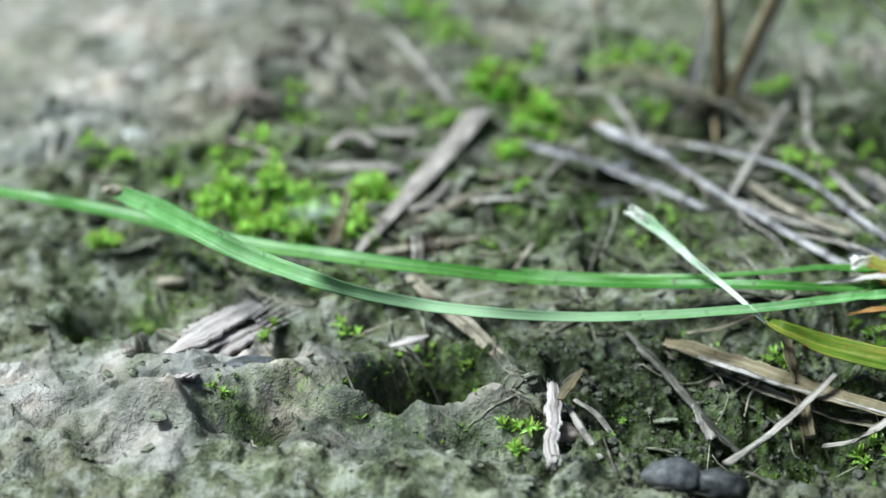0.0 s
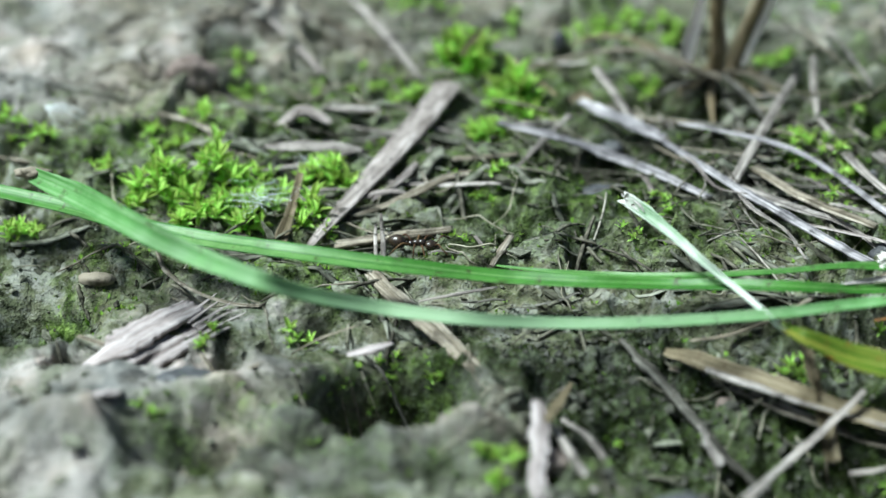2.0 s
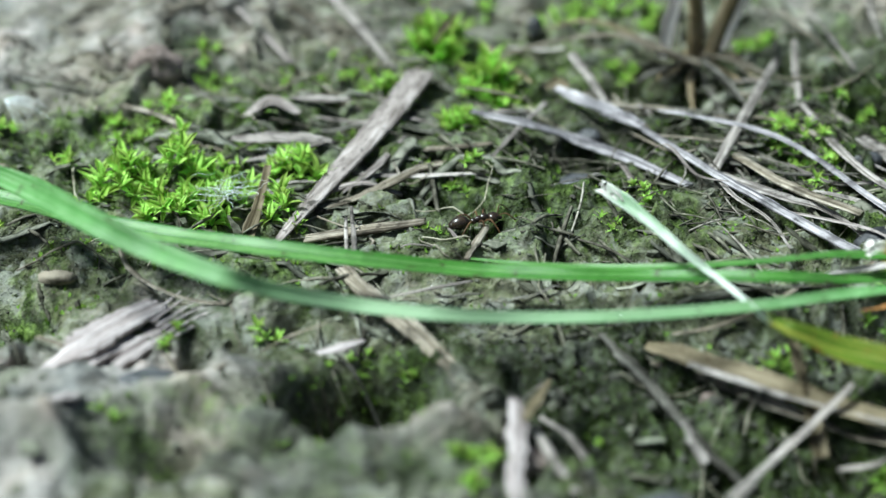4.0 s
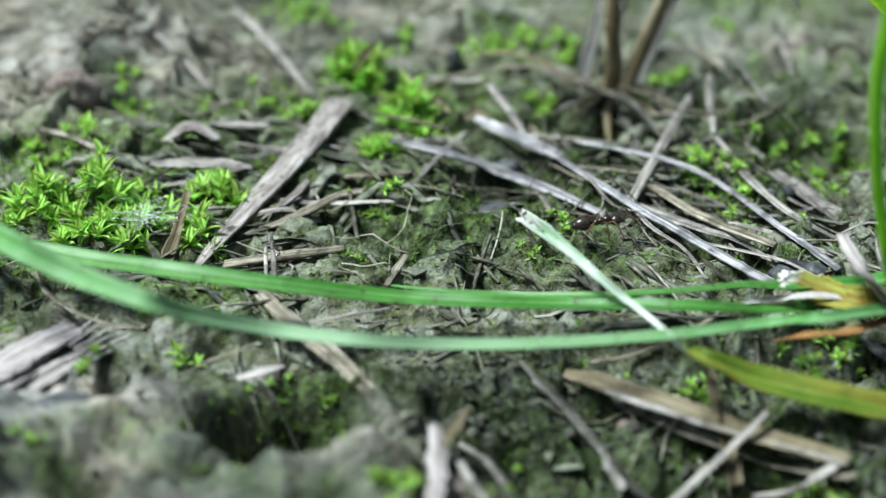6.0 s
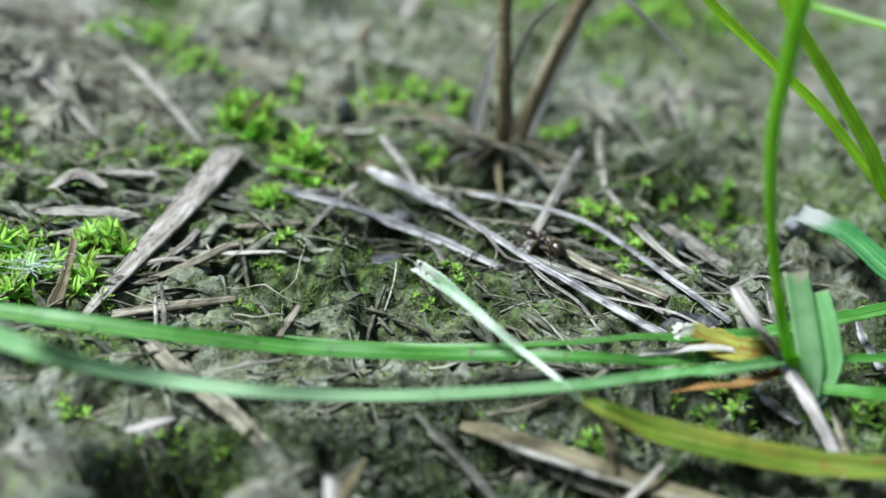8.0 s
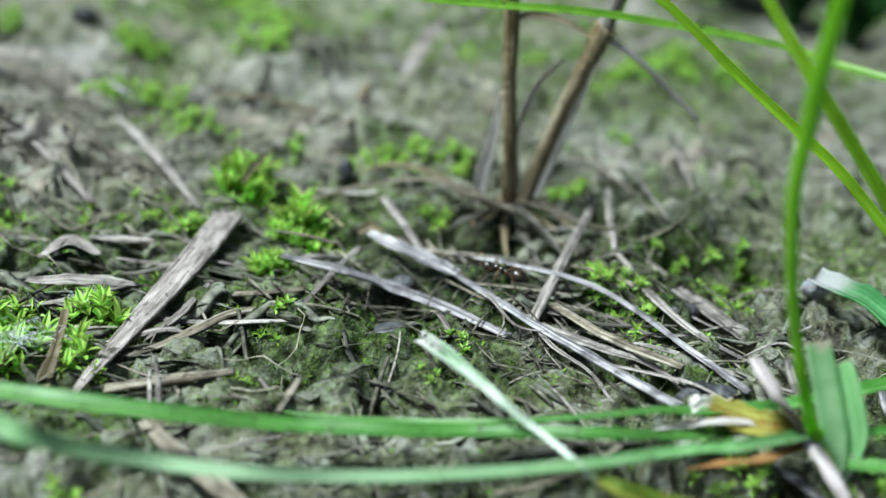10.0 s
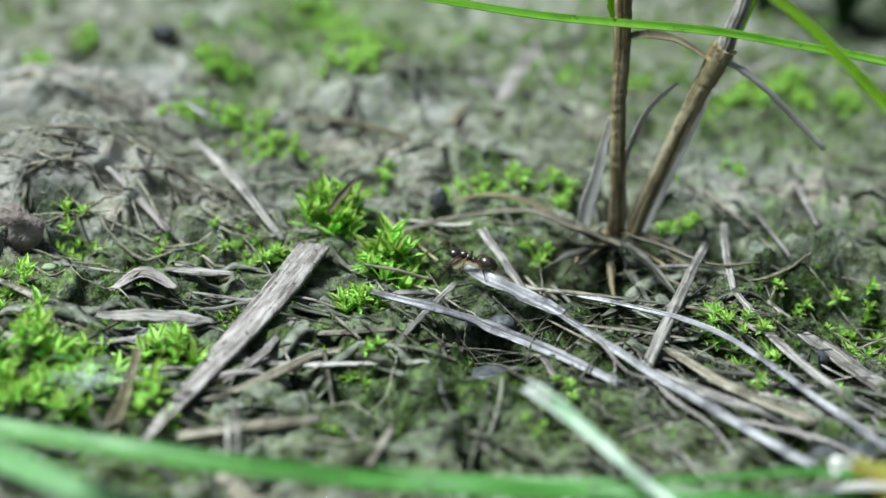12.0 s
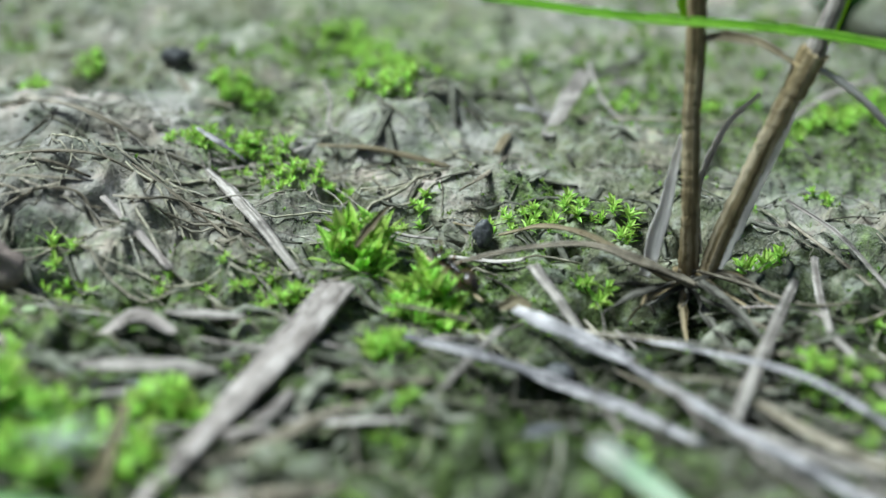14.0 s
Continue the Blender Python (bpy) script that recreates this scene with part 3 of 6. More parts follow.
# dark pit of the stalk foot, shade put into the mud colour
spot(DAMP_SHADE, 2.17, 3.23, 0.7, 0.4, 1.0)
spot(DAMP_SHADE, 2.45, 2.60, 0.8, 0.5, 1.0)
# shade under the rootlets and the undercut ledge, coloured into the mud
spot(DAMP_SHADE, -2.95, 3.55, 0.45, 0.28, 0.9)
spot(DAMP_SHADE, 4.30, 2.70, 0.3, 0.25, 1.0)
spot(DAMP_SHADE, 4.70, -0.40, 0.8, 0.7, 0.8)
spot(DAMP_SHADE, 3.62, 2.70, 0.6, 0.4, 0.9)
spot(DAMP_SHADE, 4.05, 2.90, 0.35, 0.3, 0.9)
spot(DAMP_SHADE, -0.63, 4.64, 0.5, 0.35, 0.8)
CRUST = []  # pale dried skin of mud
spot(CRUST, -4.40, 3.05, 1.5, 0.95, 1.05)
spot(CRUST, -2.10, -2.68, 2.6, 1.0, 1.0)
spot(CRUST, -3.35, -2.78, 1.8, 1.2, 1.0)
spot(CRUST, -3.47, 4.15, 3.2, 1.0, 1.05)
spot(CRUST, -3.01, 6.00, 2.6, 2.2, 0.95)
spot(CRUST, -2.13, -1.06, 1.2, 0.35, 0.6)
spot(CRUST, -0.07, 6.91, 1.6, 1.5, 1.0)
spot(CRUST, 4.48, 4.96, 2.5, 1.6, 0.66)
spot(CRUST, 1.72, 9.74, 8.0, 6.5, 0.5)
spot(CRUST, -0.74, -0.64, 0.8, 0.3, 0.5)
spot(CRUST, -1.55, 2.44, 0.8, 0.4, 0.55)
spot(CRUST, 0.30, 4.70, 1.3, 0.9, 0.55)
spot(CRUST, -1.20, 4.40, 1.1, 0.8, 0.75)
spot(CRUST, -0.60, 2.40, 0.7, 0.5, 0.4)

QUIET = [(0.11, 0.53, 1.3, 0.75, 1.0), (0.86, 0.81, 0.6, 0.4, 0.8)]  # bare wet mud with little litter


def cover(spots, x, y):
    v = np.zeros(np.shape(x))
    wx, wy = x + 0.25 * vnoise(x, y, 0.6, 21), y + 0.25 * vnoise(x, y, 0.6, 22)
    for cx, cy, rx, ry, s in spots:
        v = np.maximum(v, s * np.exp(-((((wx - cx) / rx) ** 2 + ((wy - cy) / ry) ** 2) ** 1.5)))
    return v


def build_ground():
    xs, ys = steps_out(-5.6, 6.4, 0.026, 9000.0), steps_out(-4.6, 9.5, 0.027, 9000.0)
    gx, gy = np.meshgrid(xs, ys)
    z = gz(gx, gy)
    co = np.stack([gx, gy, z], -1).reshape(-1, 3) * CM
    nx, ny = len(xs), len(ys)
    i = np.arange(nx * ny).reshape(ny, nx)
    quads = np.stack([i[:-1, :-1], i[:-1, 1:], i[1:, 1:], i[1:, :-1]], -1).reshape(-1, 4)
    me = bpy.data.meshes.new("ground")
    me.vertices.add(len(co))
    me.vertices.foreach_set("co", co.ravel())
    me.loops.add(quads.size)
    me.loops.foreach_set("vertex_index", quads.ravel())
    me.polygons.add(len(quads))
    me.polygons.foreach_set("loop_start", np.arange(0, quads.size, 4))
    me.update(calc_edges=True)
    me.polygons.foreach_set("use_smooth", [True] * len(quads))
    for nm, spots in (("algae", ALGAE), ("damp", DAMP_SHADE), ("crust", CRUST)):
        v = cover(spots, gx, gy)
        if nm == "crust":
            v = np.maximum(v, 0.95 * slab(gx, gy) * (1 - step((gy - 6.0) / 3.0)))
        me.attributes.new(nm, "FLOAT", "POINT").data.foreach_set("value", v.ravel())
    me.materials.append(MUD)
    return tagged(new("ground", me), "uneven grey-brown crusted mud with green algal film", "ground", "", "structure")


build_ground()


# ---- dead wood, bark and straw on the mud ----
def wood_splinter():
    t = thing("wood_splinter", (-1.23, 1.41, -0.08), "flat weathered grey wood splinter lying among green moss", "wood splinter")
    part("strip", sweep(bmesh.new(), [(-0.55, 2.95, 0.15), (-0.86, 1.89, 0.17), (-1.20, 1.12, 0.08), (-1.47, 0.41, 0.05), (-1.70, -0.06, -0.03)], [0.27, 0.26, 0.20, 0.13, 0.06], "plank", 0.22, 12, rag=0.035, seed=1, frayed=0.12), WOOD, t)
    part("sliver", sweep(bmesh.new(), [(-0.67, 1.70, 0.08), (-0.92, 1.05, 0.09), (-1.18, 0.71, 0.03)], [0.03, 0.08, 0.02], "plank", 0.4, 8, rag=0.12, seed=2, frayed=0.3), WOOD, t, "loose sliver split from the edge")


wood_splinter()


def bark_piece():
    t = thing("bark_piece", (-2.74, -1.77, 0.05), "split piece of pale bark with a dark crack on the mud", "bark")
    part("strip", sweep(bmesh.new(), [(-3.24, -1.91, -0.02), (-2.97, -1.95, 0.21), (-2.75, -1.64, 0.20), (-2.48, -1.18, 0.11)], [0.24, 0.30, 0.30, 0.24], "plank", 0.16, 9, seed=2, frayed=0.2), BARK, t)
    part("strip", sweep(bmesh.new(), [(-2.81, -2.91, 0.45), (-2.80, -2.10, 0.08), (-2.58, -1.82, 0.12), (-2.32, -1.39, 0.04)], [0.18, 0.26, 0.28, 0.16], "plank", 0.16, 9, seed=3, frayed=0.2), BARK, t)
    part("strip", sweep(bmesh.new(), [(-3.02, -2.42, 0.14), (-2.76, -2.00, 0.16), (-2.46, -1.60, 0.10), (-2.20, -1.16, 0.06)], [0.03, 0.08, 0.07, 0.02], "plank", 0.3, 9, rag=0.2, seed=4, frayed=0.5), BARK, t, "thin loose strip")
    for k in range(6):
        x = -2.52 + 0.05 * k
        part("fibre", sweep(bmesh.new(), [(x, -1.42 - 0.05 * k, 0.13), (x + 0.12, -1.20 - 0.05 * k, 0.13 - 0.01 * k), (x + 0.20 + 0.02 * k, -0.98 - 0.07 * k, 0.10)], [0.035, 0.025, 0.008], "straw", 0.6, 4, rag=0.2, seed=410 + k), BARK, t, "frayed fibre at the torn end")


bark_piece()

G = "straws lying on the mud"
GREY_LABEL = "thin weathered grey straw lying on the mud"
strand("straw", [(-0.05, 2.14, 0.12), (0.45, 1.86, 0.12), (0.94, 1.98, -0.11), (1.41, 1.29, 0.02), (1.85, 0.73, 0.07)], [0.09, 0.15, 0.17, 0.14, 0.09], STRAW_LILAC, "flattened grey straw lying across dark mossy mud", group=G, seed=4)
for k, way in enumerate([[(-3.64, 4.19), (-3.38, 4.04), (-3.12, 3.85)], [(-3.67, 4.90), (-3.01, 4.04), (-2.56, 3.96)], [(-3.42, 3.68), (-3.20, 3.76), (-2.91, 3.73), (-2.61, 3.75), (-2.43, 3.60), (-2.03, 3.42)],
                         [(-2.39, 3.93), (-2.13, 3.89), (-1.95, 4.12), (-1.59, 4.21), (-1.20, 3.83)], [(-2.50, 3.70), (-2.10, 3.72), (-1.70, 3.80), (-1.35, 3.70)], [(-3.30, 4.30), (-2.85, 4.10), (-2.45, 4.20), (-2.00, 4.45)],
                         [(-2.30, 4.40), (-1.95, 4.20), (-1.50, 3.95), (-1.25, 3.60)]]):
    strand("rootlet", [(x, y, float(gz(x, y)) + 0.035) for x, y in way], [0.022, 0.034, 0.03, 0.028, 0.026, 0.012][:len(way)], STRAW, "thin pale rootlet lying on damp mud", "root", kind="round", thick=0.8, group="rootlets on the mud", seed=230 + k)
strand("straw", [(0.75, 2.60, 0.13), (0.96, 2.30, 0.16), (1.26, 2.28, 0.02), (1.53, 1.92, 0.05)], [0.07, 0.14, 0.16, 0.10], STRAW_LILAC, "broad bleached lilac-grey straw on the straw heap", kind="blade", thick=0.16, tilt=20, group=G, seed=5)
strand("straw", [(1.50, 2.01, 0.02), (1.81, 1.13, 0.18), (2.05, 0.89, 0.12), (2.38, 0.30, 0.17), (2.73, -0.06, 0.11), (3.03, -0.52, 0.14)], [0.09, 0.105, 0.105, 0.12, 0.12, 0.12], STRAW_LILAC, "long bleached straw crossing the heap", group=G, seed=6)
strand("straw", [(1.54, 2.43, 0.01), (2.04, 2.01, 0.11), (2.61, 1.52, 0.18), (3.01, 1.19, 0.09), (3.27, 0.31, 0.20), (3.64, -0.34, 0.16)], [0.05, 0.07, 0.08, 0.08, 0.08, 0.09], STRAW_LILAC, "long thin bleached straw curving over the heap", group=G, seed=7)
strand("straw", [(2.96, 3.12, 0.18), (2.45, 1.89, 0.16), (2.05, 0.88, 0.10)], [0.08, 0.11, 0.10], STRAW_GREY, "short pale straw piece propped across other straws", group=G, seed=8, frayed=0.3)
strand("straw", [(0.93, 3.16, 0.25), (1.10, 2.80, 0.12), (1.28, 2.55, -0.05)], [0.11, 0.11, 0.08], STRAW_GREY, "short pale straw piece with a cut end", group=G, seed=9, frayed=0.2)
strand("straw", [(2.30, 1.28, 0.08), (2.67, 0.49, 0.18), (3.17, -0.01, 0.20)], [0.10, 0.13, 0.10], STRAW, "flattened tan straw under bleached straws", group=G, seed=10)
strand("straw", [(2.11, 0.92, 0.06), (2.59, 0.30, 0.18), (2.95, 0.17, 0.11), (3.16, -0.20, 0.09)], [0.13, 0.12, 0.08, 0.04], STRAW_GREY, GREY_LABEL, kind="blade", thick=0.12, group=G, seed=11)
strand("straw", [(1.56, 1.91, -0.03), (1.95, 1.46, 0.16), (2.52, 1.48, 0.07)], [0.03, 0.045, 0.04], STRAW, GREY_LABEL, group=G, seed=12)
strand("straw", [(3.05, 2.18, 0.14), (3.21, 1.46, 0.10), (3.40, 0.50, 0.23), (3.90, 0.48, -0.06)], [0.07, 0.10, 0.09, 0.10], STRAW_GREY, GREY_LABEL, group=G, seed=13)
strand("straw", [(3.19, 3.49, 0.22), (3.12, 2.98, 0.12), (3.04, 2.22, 0.12)], [0.06, 0.07, 0.06], STRAW_GREY, "short pale upright straw end", group=G, seed=14)
strand("straw", [(2.44, 2.86, 0.02), (2.79, 2.41, 0.02), (3.19, 2.04, 0.09)], [0.04, 0.05, 0.04], STRAW, GREY_LABEL, group=G, seed=15)
strand("straw", [(3.51, 1.70, 0.03), (3.75, 1.32, -0.02), (3.92, 0.54, 0.09)], [0.16, 0.18, 0.18], STRAW_GREY, "broad tan straw fragment beside a pebble", kind="blade", thick=0.12, group=G, seed=16)
strand("straw", [(-0.12, 2.42, 0.23), (0.15, 2.32, 0.23), (0.46, 2.27, 0.17)], [0.035, 0.05, 0.05], STRAW, "tan straw stuck in a moss cushion", group=G, seed=17)
strand("straw", [(0.13, 1.20, 0.12), (0.37, 1.76, 0.11), (0.65, 2.28, 0.14)], [0.04, 0.06, 0.06], STRAW_GREY, "thin straw crossing a flattened grey straw", group=G, seed=18)
strand("straw", [(2.09, 0.97, 0.06), (2.18, 0.39, 0.15), (2.45, 0.16, 0.05), (2.54, -0.33, 0.06)], [0.05, 0.05, 0.04, 0.02], STRAW_GREY, GREY_LABEL, group=G, seed=19)
strand("straw", [(0.12, 3.52, 0.15), (0.32, 3.17, 0.12), (0.53, 2.78, 0.11)], [0.03, 0.04, 0.03], STALK, "thin dark twig beside a moss cushion", "twig", group=G, seed=20)
strand("straw", [(1.34, 3.06, -0.16), (1.46, 2.73, -0.17), (1.61, 1.97, 0.01)], [0.03, 0.04, 0.03], STRAW, GREY_LABEL, group=G, seed=21)
strand("straw", [(1.40, 2.20, -0.12), (1.75, 1.26, 0.13), (2.10, 1.45, 0.08)], [0.03, 0.04, 0.03], STRAW, GREY_LABEL, group=G, seed=22)

# near the front
strand("straw", [(-1.08, -0.67, 0.11), (-0.80, -1.19, 0.15), (-0.53, -1.50, 0.10), (-0.30, -1.79, 0.06), (-0.06, -2.20, 0.07)], [0.13, 0.17, 0.18, 0.15, 0.06], STRAW, "broad pale brown straw lying under green blades", kind="plank", thick=0.25, group=G, seed=23, frayed=0.25)
strand("straw", [(-1.45, 0.09, -0.06), (-1.01, 0.02, 0.05), (-0.44, 0.04, 0.13)], [0.12, 0.14, 0.10], STRAW, "flat brown straw lying behind a green blade", kind="plank", thick=0.25, group=G, seed=24, frayed=0.2)
strand("straw", [(-0.68, -0.99, 0.04), (-0.37, -0.94, 0.08), (-0.04, -0.70, -0.00)], [0.02, 0.05, 0.035], STRAW_GREY, GREY_LABEL, group=G, seed=25)
strand("straw", [(-0.09, -0.48, 0.07), (-0.01, -0.36, 0.15), (0.07, -0.07, 0.13)], [0.06, 0.075, 0.06], STRAW, "short upright straw chip", group=G, seed=26, frayed=0.3)
strand("straw", [(-1.06, -0.45, 0.05), (-1.08, -0.20, 0.11), (-1.09, -0.02, 0.20)], [0.035, 0.035, 0.03], STRAW_GREY, "short upright straw stub", group=G, seed=27, up=(0, -1, 0.3))
strand("straw", [(-1.00, -0.38, 0.01), (-1.01, -0.24, 0.16), (-1.04, 0.00, 0.30)], [0.045, 0.045, 0.025], STRAW_GREY, "short upright straw stub", group=G, seed=28, up=(0, -1, 0.3))
strand("straw", [(-1.31, 0.51, -0.01), (-0.95, 0.70, 0.04), (-0.52, 1.10, 0.06), (-0.12, 1.27, 0.05)], [0.05, 0.10, 0.11, 0.06], STRAW, GREY_LABEL, kind="plank", thick=0.25, group=G, seed=29)
strand("straw", [(-0.95, 1.53, 0.05), (-0.43, 1.53, 0.04), (0.13, 1.45, 0.13)], [0.06, 0.09, 0.07], STRAW, GREY_LABEL, kind="plank", thick=0.25, group=G, seed=30)
strand("straw", [(-3.56, 2.47, 0.08), (-3.14, 2.05, 0.20), (-2.78, 1.76, 0.21), (-2.43, 1.45, 0.12), (-2.15, 1.39, 0.03)], [0.04, 0.07, 0.09, 0.08, 0.03], STRAW, "curved pale straw bending over moss", group=G, seed=31)
strand("straw", [(-3.06, 1.08, 0.11), (-2.48, 1.09, 0.12), (-1.97, 1.38, 0.03), (-1.39, 1.53, 0.11)], [0.03, 0.05, 0.07, 0.05], STRAW_GREY, GREY_LABEL, group=G, seed=32)
strand("straw", [(-1.94, 0.04, -0.03), (-1.87, 0.33, 0.11), (-1.83, 0.83, 0.25)], [0.12, 0.09, 0.06], DRY_LEAF, "small upright brown leaf scrap in the moss", "dry leaf", kind="blade", thick=0.1, group=G, seed=33, up=(0, -1, 0.3))
strand("straw", [(-1.19, -1.78, 0.05), (-1.00, -1.76, 0.09), (-0.85, -1.64, 0.07)], [0.05, 0.11, 0.04], BARK, "pale straw flake on the rim of the mud", kind="plank", thick=0.2, group=G, seed=34, frayed=0.3)
strand("straw", [(-1.65, -1.63, -0.05), (-1.41, -1.62, 0.09), (-1.12, -1.49, 0.13)], [0.02, 0.03, 0.02], STRAW, GREY_LABEL, group=G, seed=35)
strand("straw", [(-2.93, -0.33, 0.11), (-2.77, -0.75, 0.17), (-2.50, -1.02, 0.15), (-2.11, -1.14, 0.09), (-1.67, -1.15, 0.12)], [0.035, 0.05, 0.04, 0.05, 0.03], STRAW, "wiry curved rootlet on the mud", "rootlet", group=G, seed=36)
strand("straw", [(-3.32, -1.59, 0.08), (-3.07, -1.82, 0.16), (-2.88, -1.80, 0.06)], [0.05, 0.05, 0.03], STRAW, GREY_LABEL, group=G, seed=37)
strand("straw", [(-4.78, 1.34, 0.15), (-4.50, 1.20, 0.18), (-4.31, 1.25, 0.11)], [0.05, 0.06, 0.04], STRAW, "short tan straw on mossy mud", group=G, seed=38)
strand("straw", [(-1.38, 0.40, -0.02), (-0.86, -0.10, 0.02), (-1.23, -0.28, -0.01)], [0.02, 0.03, 0.02], STRAW, GREY_LABEL, group=G, seed=39)
strand("straw", [(-0.67, -0.31, 0.03), (-0.57, -0.36, 0.14), (-0.34, -0.34, 0.10), (-0.11, -0.44, 0.05)], [0.02, 0.025, 0.02, 0.02], STRAW_GREY, "thin looped dry fibre", group=G, seed=40)
strand("straw", [(-0.78, 1.30, 0.07), (-0.62, 0.92, 0.01), (-0.42, 0.90, 0.11)], [0.02, 0.03, 0.02], STRAW, GREY_LABEL, group=G, seed=41)

strand("twig", [(0.25, -2.61, 0.20), (0.28, -3.04, 0.22), (0.25, -3.21, 0.16), (0.26, -3.57, 0.10)], [0.09, 0.13, 0.10, 0.12], BARK, "pale grey knotted twig end lying on mud", "twig", kind="plank", thick=0.7, rag=0.26, per=8, seed=42, frayed=0.4)
strand("twig", [(0.38, -2.67, 0.04), (0.49, -3.13, 0.14), (0.65, -3.44, 0.06)], [0.05, 0.075, 0.06], STRAW_GREY, "thin grey twig lying on mud", "twig", seed=43)
strand("twig", [(0.45, -2.29, -0.17), (0.66, -2.56, -0.16), (0.85, -3.45, 0.05)], [0.04, 0.065, 0.06], STRAW_GREY, "thin grey twig lying on mud", "twig", seed=44)
strand("twig", [(0.32, -2.89, 0.25), (0.39, -2.62, 0.18), (0.53, -2.03, -0.02)], [0.05, 0.10, 0.03], DRY_LEAF, "small tan leaf scrap on a twig end", "dry leaf", kind="blade", thick=0.12, seed=45)
strand("twig", [(0.93, -1.55, 0.05), (1.15, -1.89, -0.03), (1.37, -2.20, -0.13), (1.60, -2.45, -0.27), (1.89, -2.69, -0.51)], [0.05, 0.085, 0.075, 0.065, 0.07], TWIG_DARK, "dark knobbly weathered twig on damp soil", "twig", kind="plank", thick=0.6, rag=0.28, per=9, seed=46, frayed=0.4)
strand("twig", [(1.46, -2.39, -0.14), (1.54, -2.46, -0.26), (1.63, -2.59, -0.36)], [0.03, 0.10, 0.14], STRAW_GREY, "pointed grey straw scrap on damp soil", "straw", kind="plank", thick=0.2, seed=47)
strand("twig", [(2.67, -2.27, 0.10), (2.40, -2.42, -0.12), (2.09, -2.67, -0.25), (1.60, -3.76, 0.27)], [0.055, 0.075, 0.075, 0.07], STRAW_GREY, "straight pale grey stick lying over a dry leaf", "stick", seed=48)
strand("twig", [(2.27, -1.84, 0.23), (2.30, -2.14, 0.15), (2.37, -2.22, -0.09), (2.45, -2.52, -0.37)], [0.07, 0.10, 0.11, 0.13], DRY_LEAF, "brown dry stem leaning beside a yellowing leaf", "dry stem", kind="blade", thick=0.3, seed=49)
strand("twig", [(2.57, -2.54, -0.46), (2.81, -2.68, -0.30), (2.92, -2.77, -0.12), (3.18, -2.64, -0.03)], [0.06, 0.08, 0.09, 0.08], STRAW_GREY, "curved grey straw on damp soil", "straw", seed=50)
def folded_leaf():
    t = thing("dry_leaf", (2.20, -2.11, -0.04), "long folded tan dry grass leaf on damp soil", "dry leaf")
    part("blade", sweep(bmesh.new(), [(1.25, -1.72, 0.06), (1.48, -1.85, 0.08), (1.80, -2.00, 0.04), (2.17, -2.22, 0.03), (2.58, -2.28, -0.09), (3.17, -2.69, -0.02)], [0.08, 0.15, 0.17, 0.17, 0.16, 0.14], "blade", 0.07, 12, tilt=[14, 26, 30, 24, 16], rag=0.07, seed=51), DRY_LEAF, t)
    part("rolled_edge", sweep(bmesh.new(), [(1.28, -1.74, 0.02), (1.51, -1.89, 0.03), (1.80, -2.20, 0.11), (2.19, -2.28, 0.00), (2.60, -2.32, -0.11), (3.15, -2.75, -0.01)], [0.03, 0.06, 0.075, 0.06, 0.05, 0.04], "straw", 0.6, 8, rag=0.12, seed=151), STRAW_GREY, t, "pale rolled lower edge")


folded_leaf()
strand("dry_leaf", [(1.29, -1.72, -0.09), (1.70, -1.86, -0.15), (2.18, -2.26, -0.12), (2.73, -2.29, -0.34), (3.18, -2.83, -0.07)], [0.06, 0.09, 0.12, 0.13, 0.12], STRAW, "grey rotted leaf under a tan dry leaf", "dry leaf", kind="blade", thick=0.1, seed=52)
strand("dry_leaf", [(1.46, -1.60, 0.08), (1.79, -1.42, 0.02), (2.19, -1.46, 0.25), (2.46, -1.13, 0.19)], [0.03, 0.05, 0.06, 0.05], STRAW, "thin tan grass stem under green blades", "straw", seed=53)
strand("dry_leaf", [(3.01, -0.75, 0.11), (3.31, -0.54, 0.15), (3.48, -0.42, 0.16)], [0.03, 0.05, 0.03], STRAW, GREY_LABEL, "straw", seed=54)
strand("straw", [(3.41, -0.99, 0.84), (3.45, -1.46, 0.82), (3.76, -1.41, 0.41), (3.83, -1.97, 0.37), (3.94, -2.21, 0.19), (4.08, -2.71, -0.06)], [0.10, 0.15, 0.15, 0.12, 0.12, 0.14], BARK, "dry grey straw stem leaning through the grass", group=G, seed=55)
strand("straw", [(3.88, -0.40, 0.51), (3.89, -0.59, 0.40), (3.97, -0.86, 0.21)], [0.06, 0.08, 0.06], STRAW_GREY, "short pale straw beside a green stem", group=G, seed=56, up=(0, -1, 0.3))
strand("straw", [(4.13, -1.45, 0.16), (4.15, -1.83, 0.02), (3.98, -2.59, 0.10)], [0.05, 0.08, 0.10], STRAW, "grey straw at the foot of the grass", group=G, seed=57)
strand("straw", [(3.57, -1.07, 0.05), (3.76, -1.26, -0.04), (3.88, -1.62, 0.01)], [0.08, 0.12, 0.08], STRAW_LILAC, "bleached straw below the grass joint", group=G, seed=58)
strand("straw", [(2.99, -2.19, 0.02), (3.42, -2.43, -0.11), (3.90, -2.68, 0.05)], [0.04, 0.07, 0.06], STRAW, GREY_LABEL, group=G, seed=59)
strand("straw", [(4.76, -0.24, 0.12), (4.65, -0.70, 0.20), (4.72, -0.97, 0.10)], [0.05, 0.08, 0.08], STRAW_LILAC, "pale straw stub at the edge of the grass", group=G, seed=60)

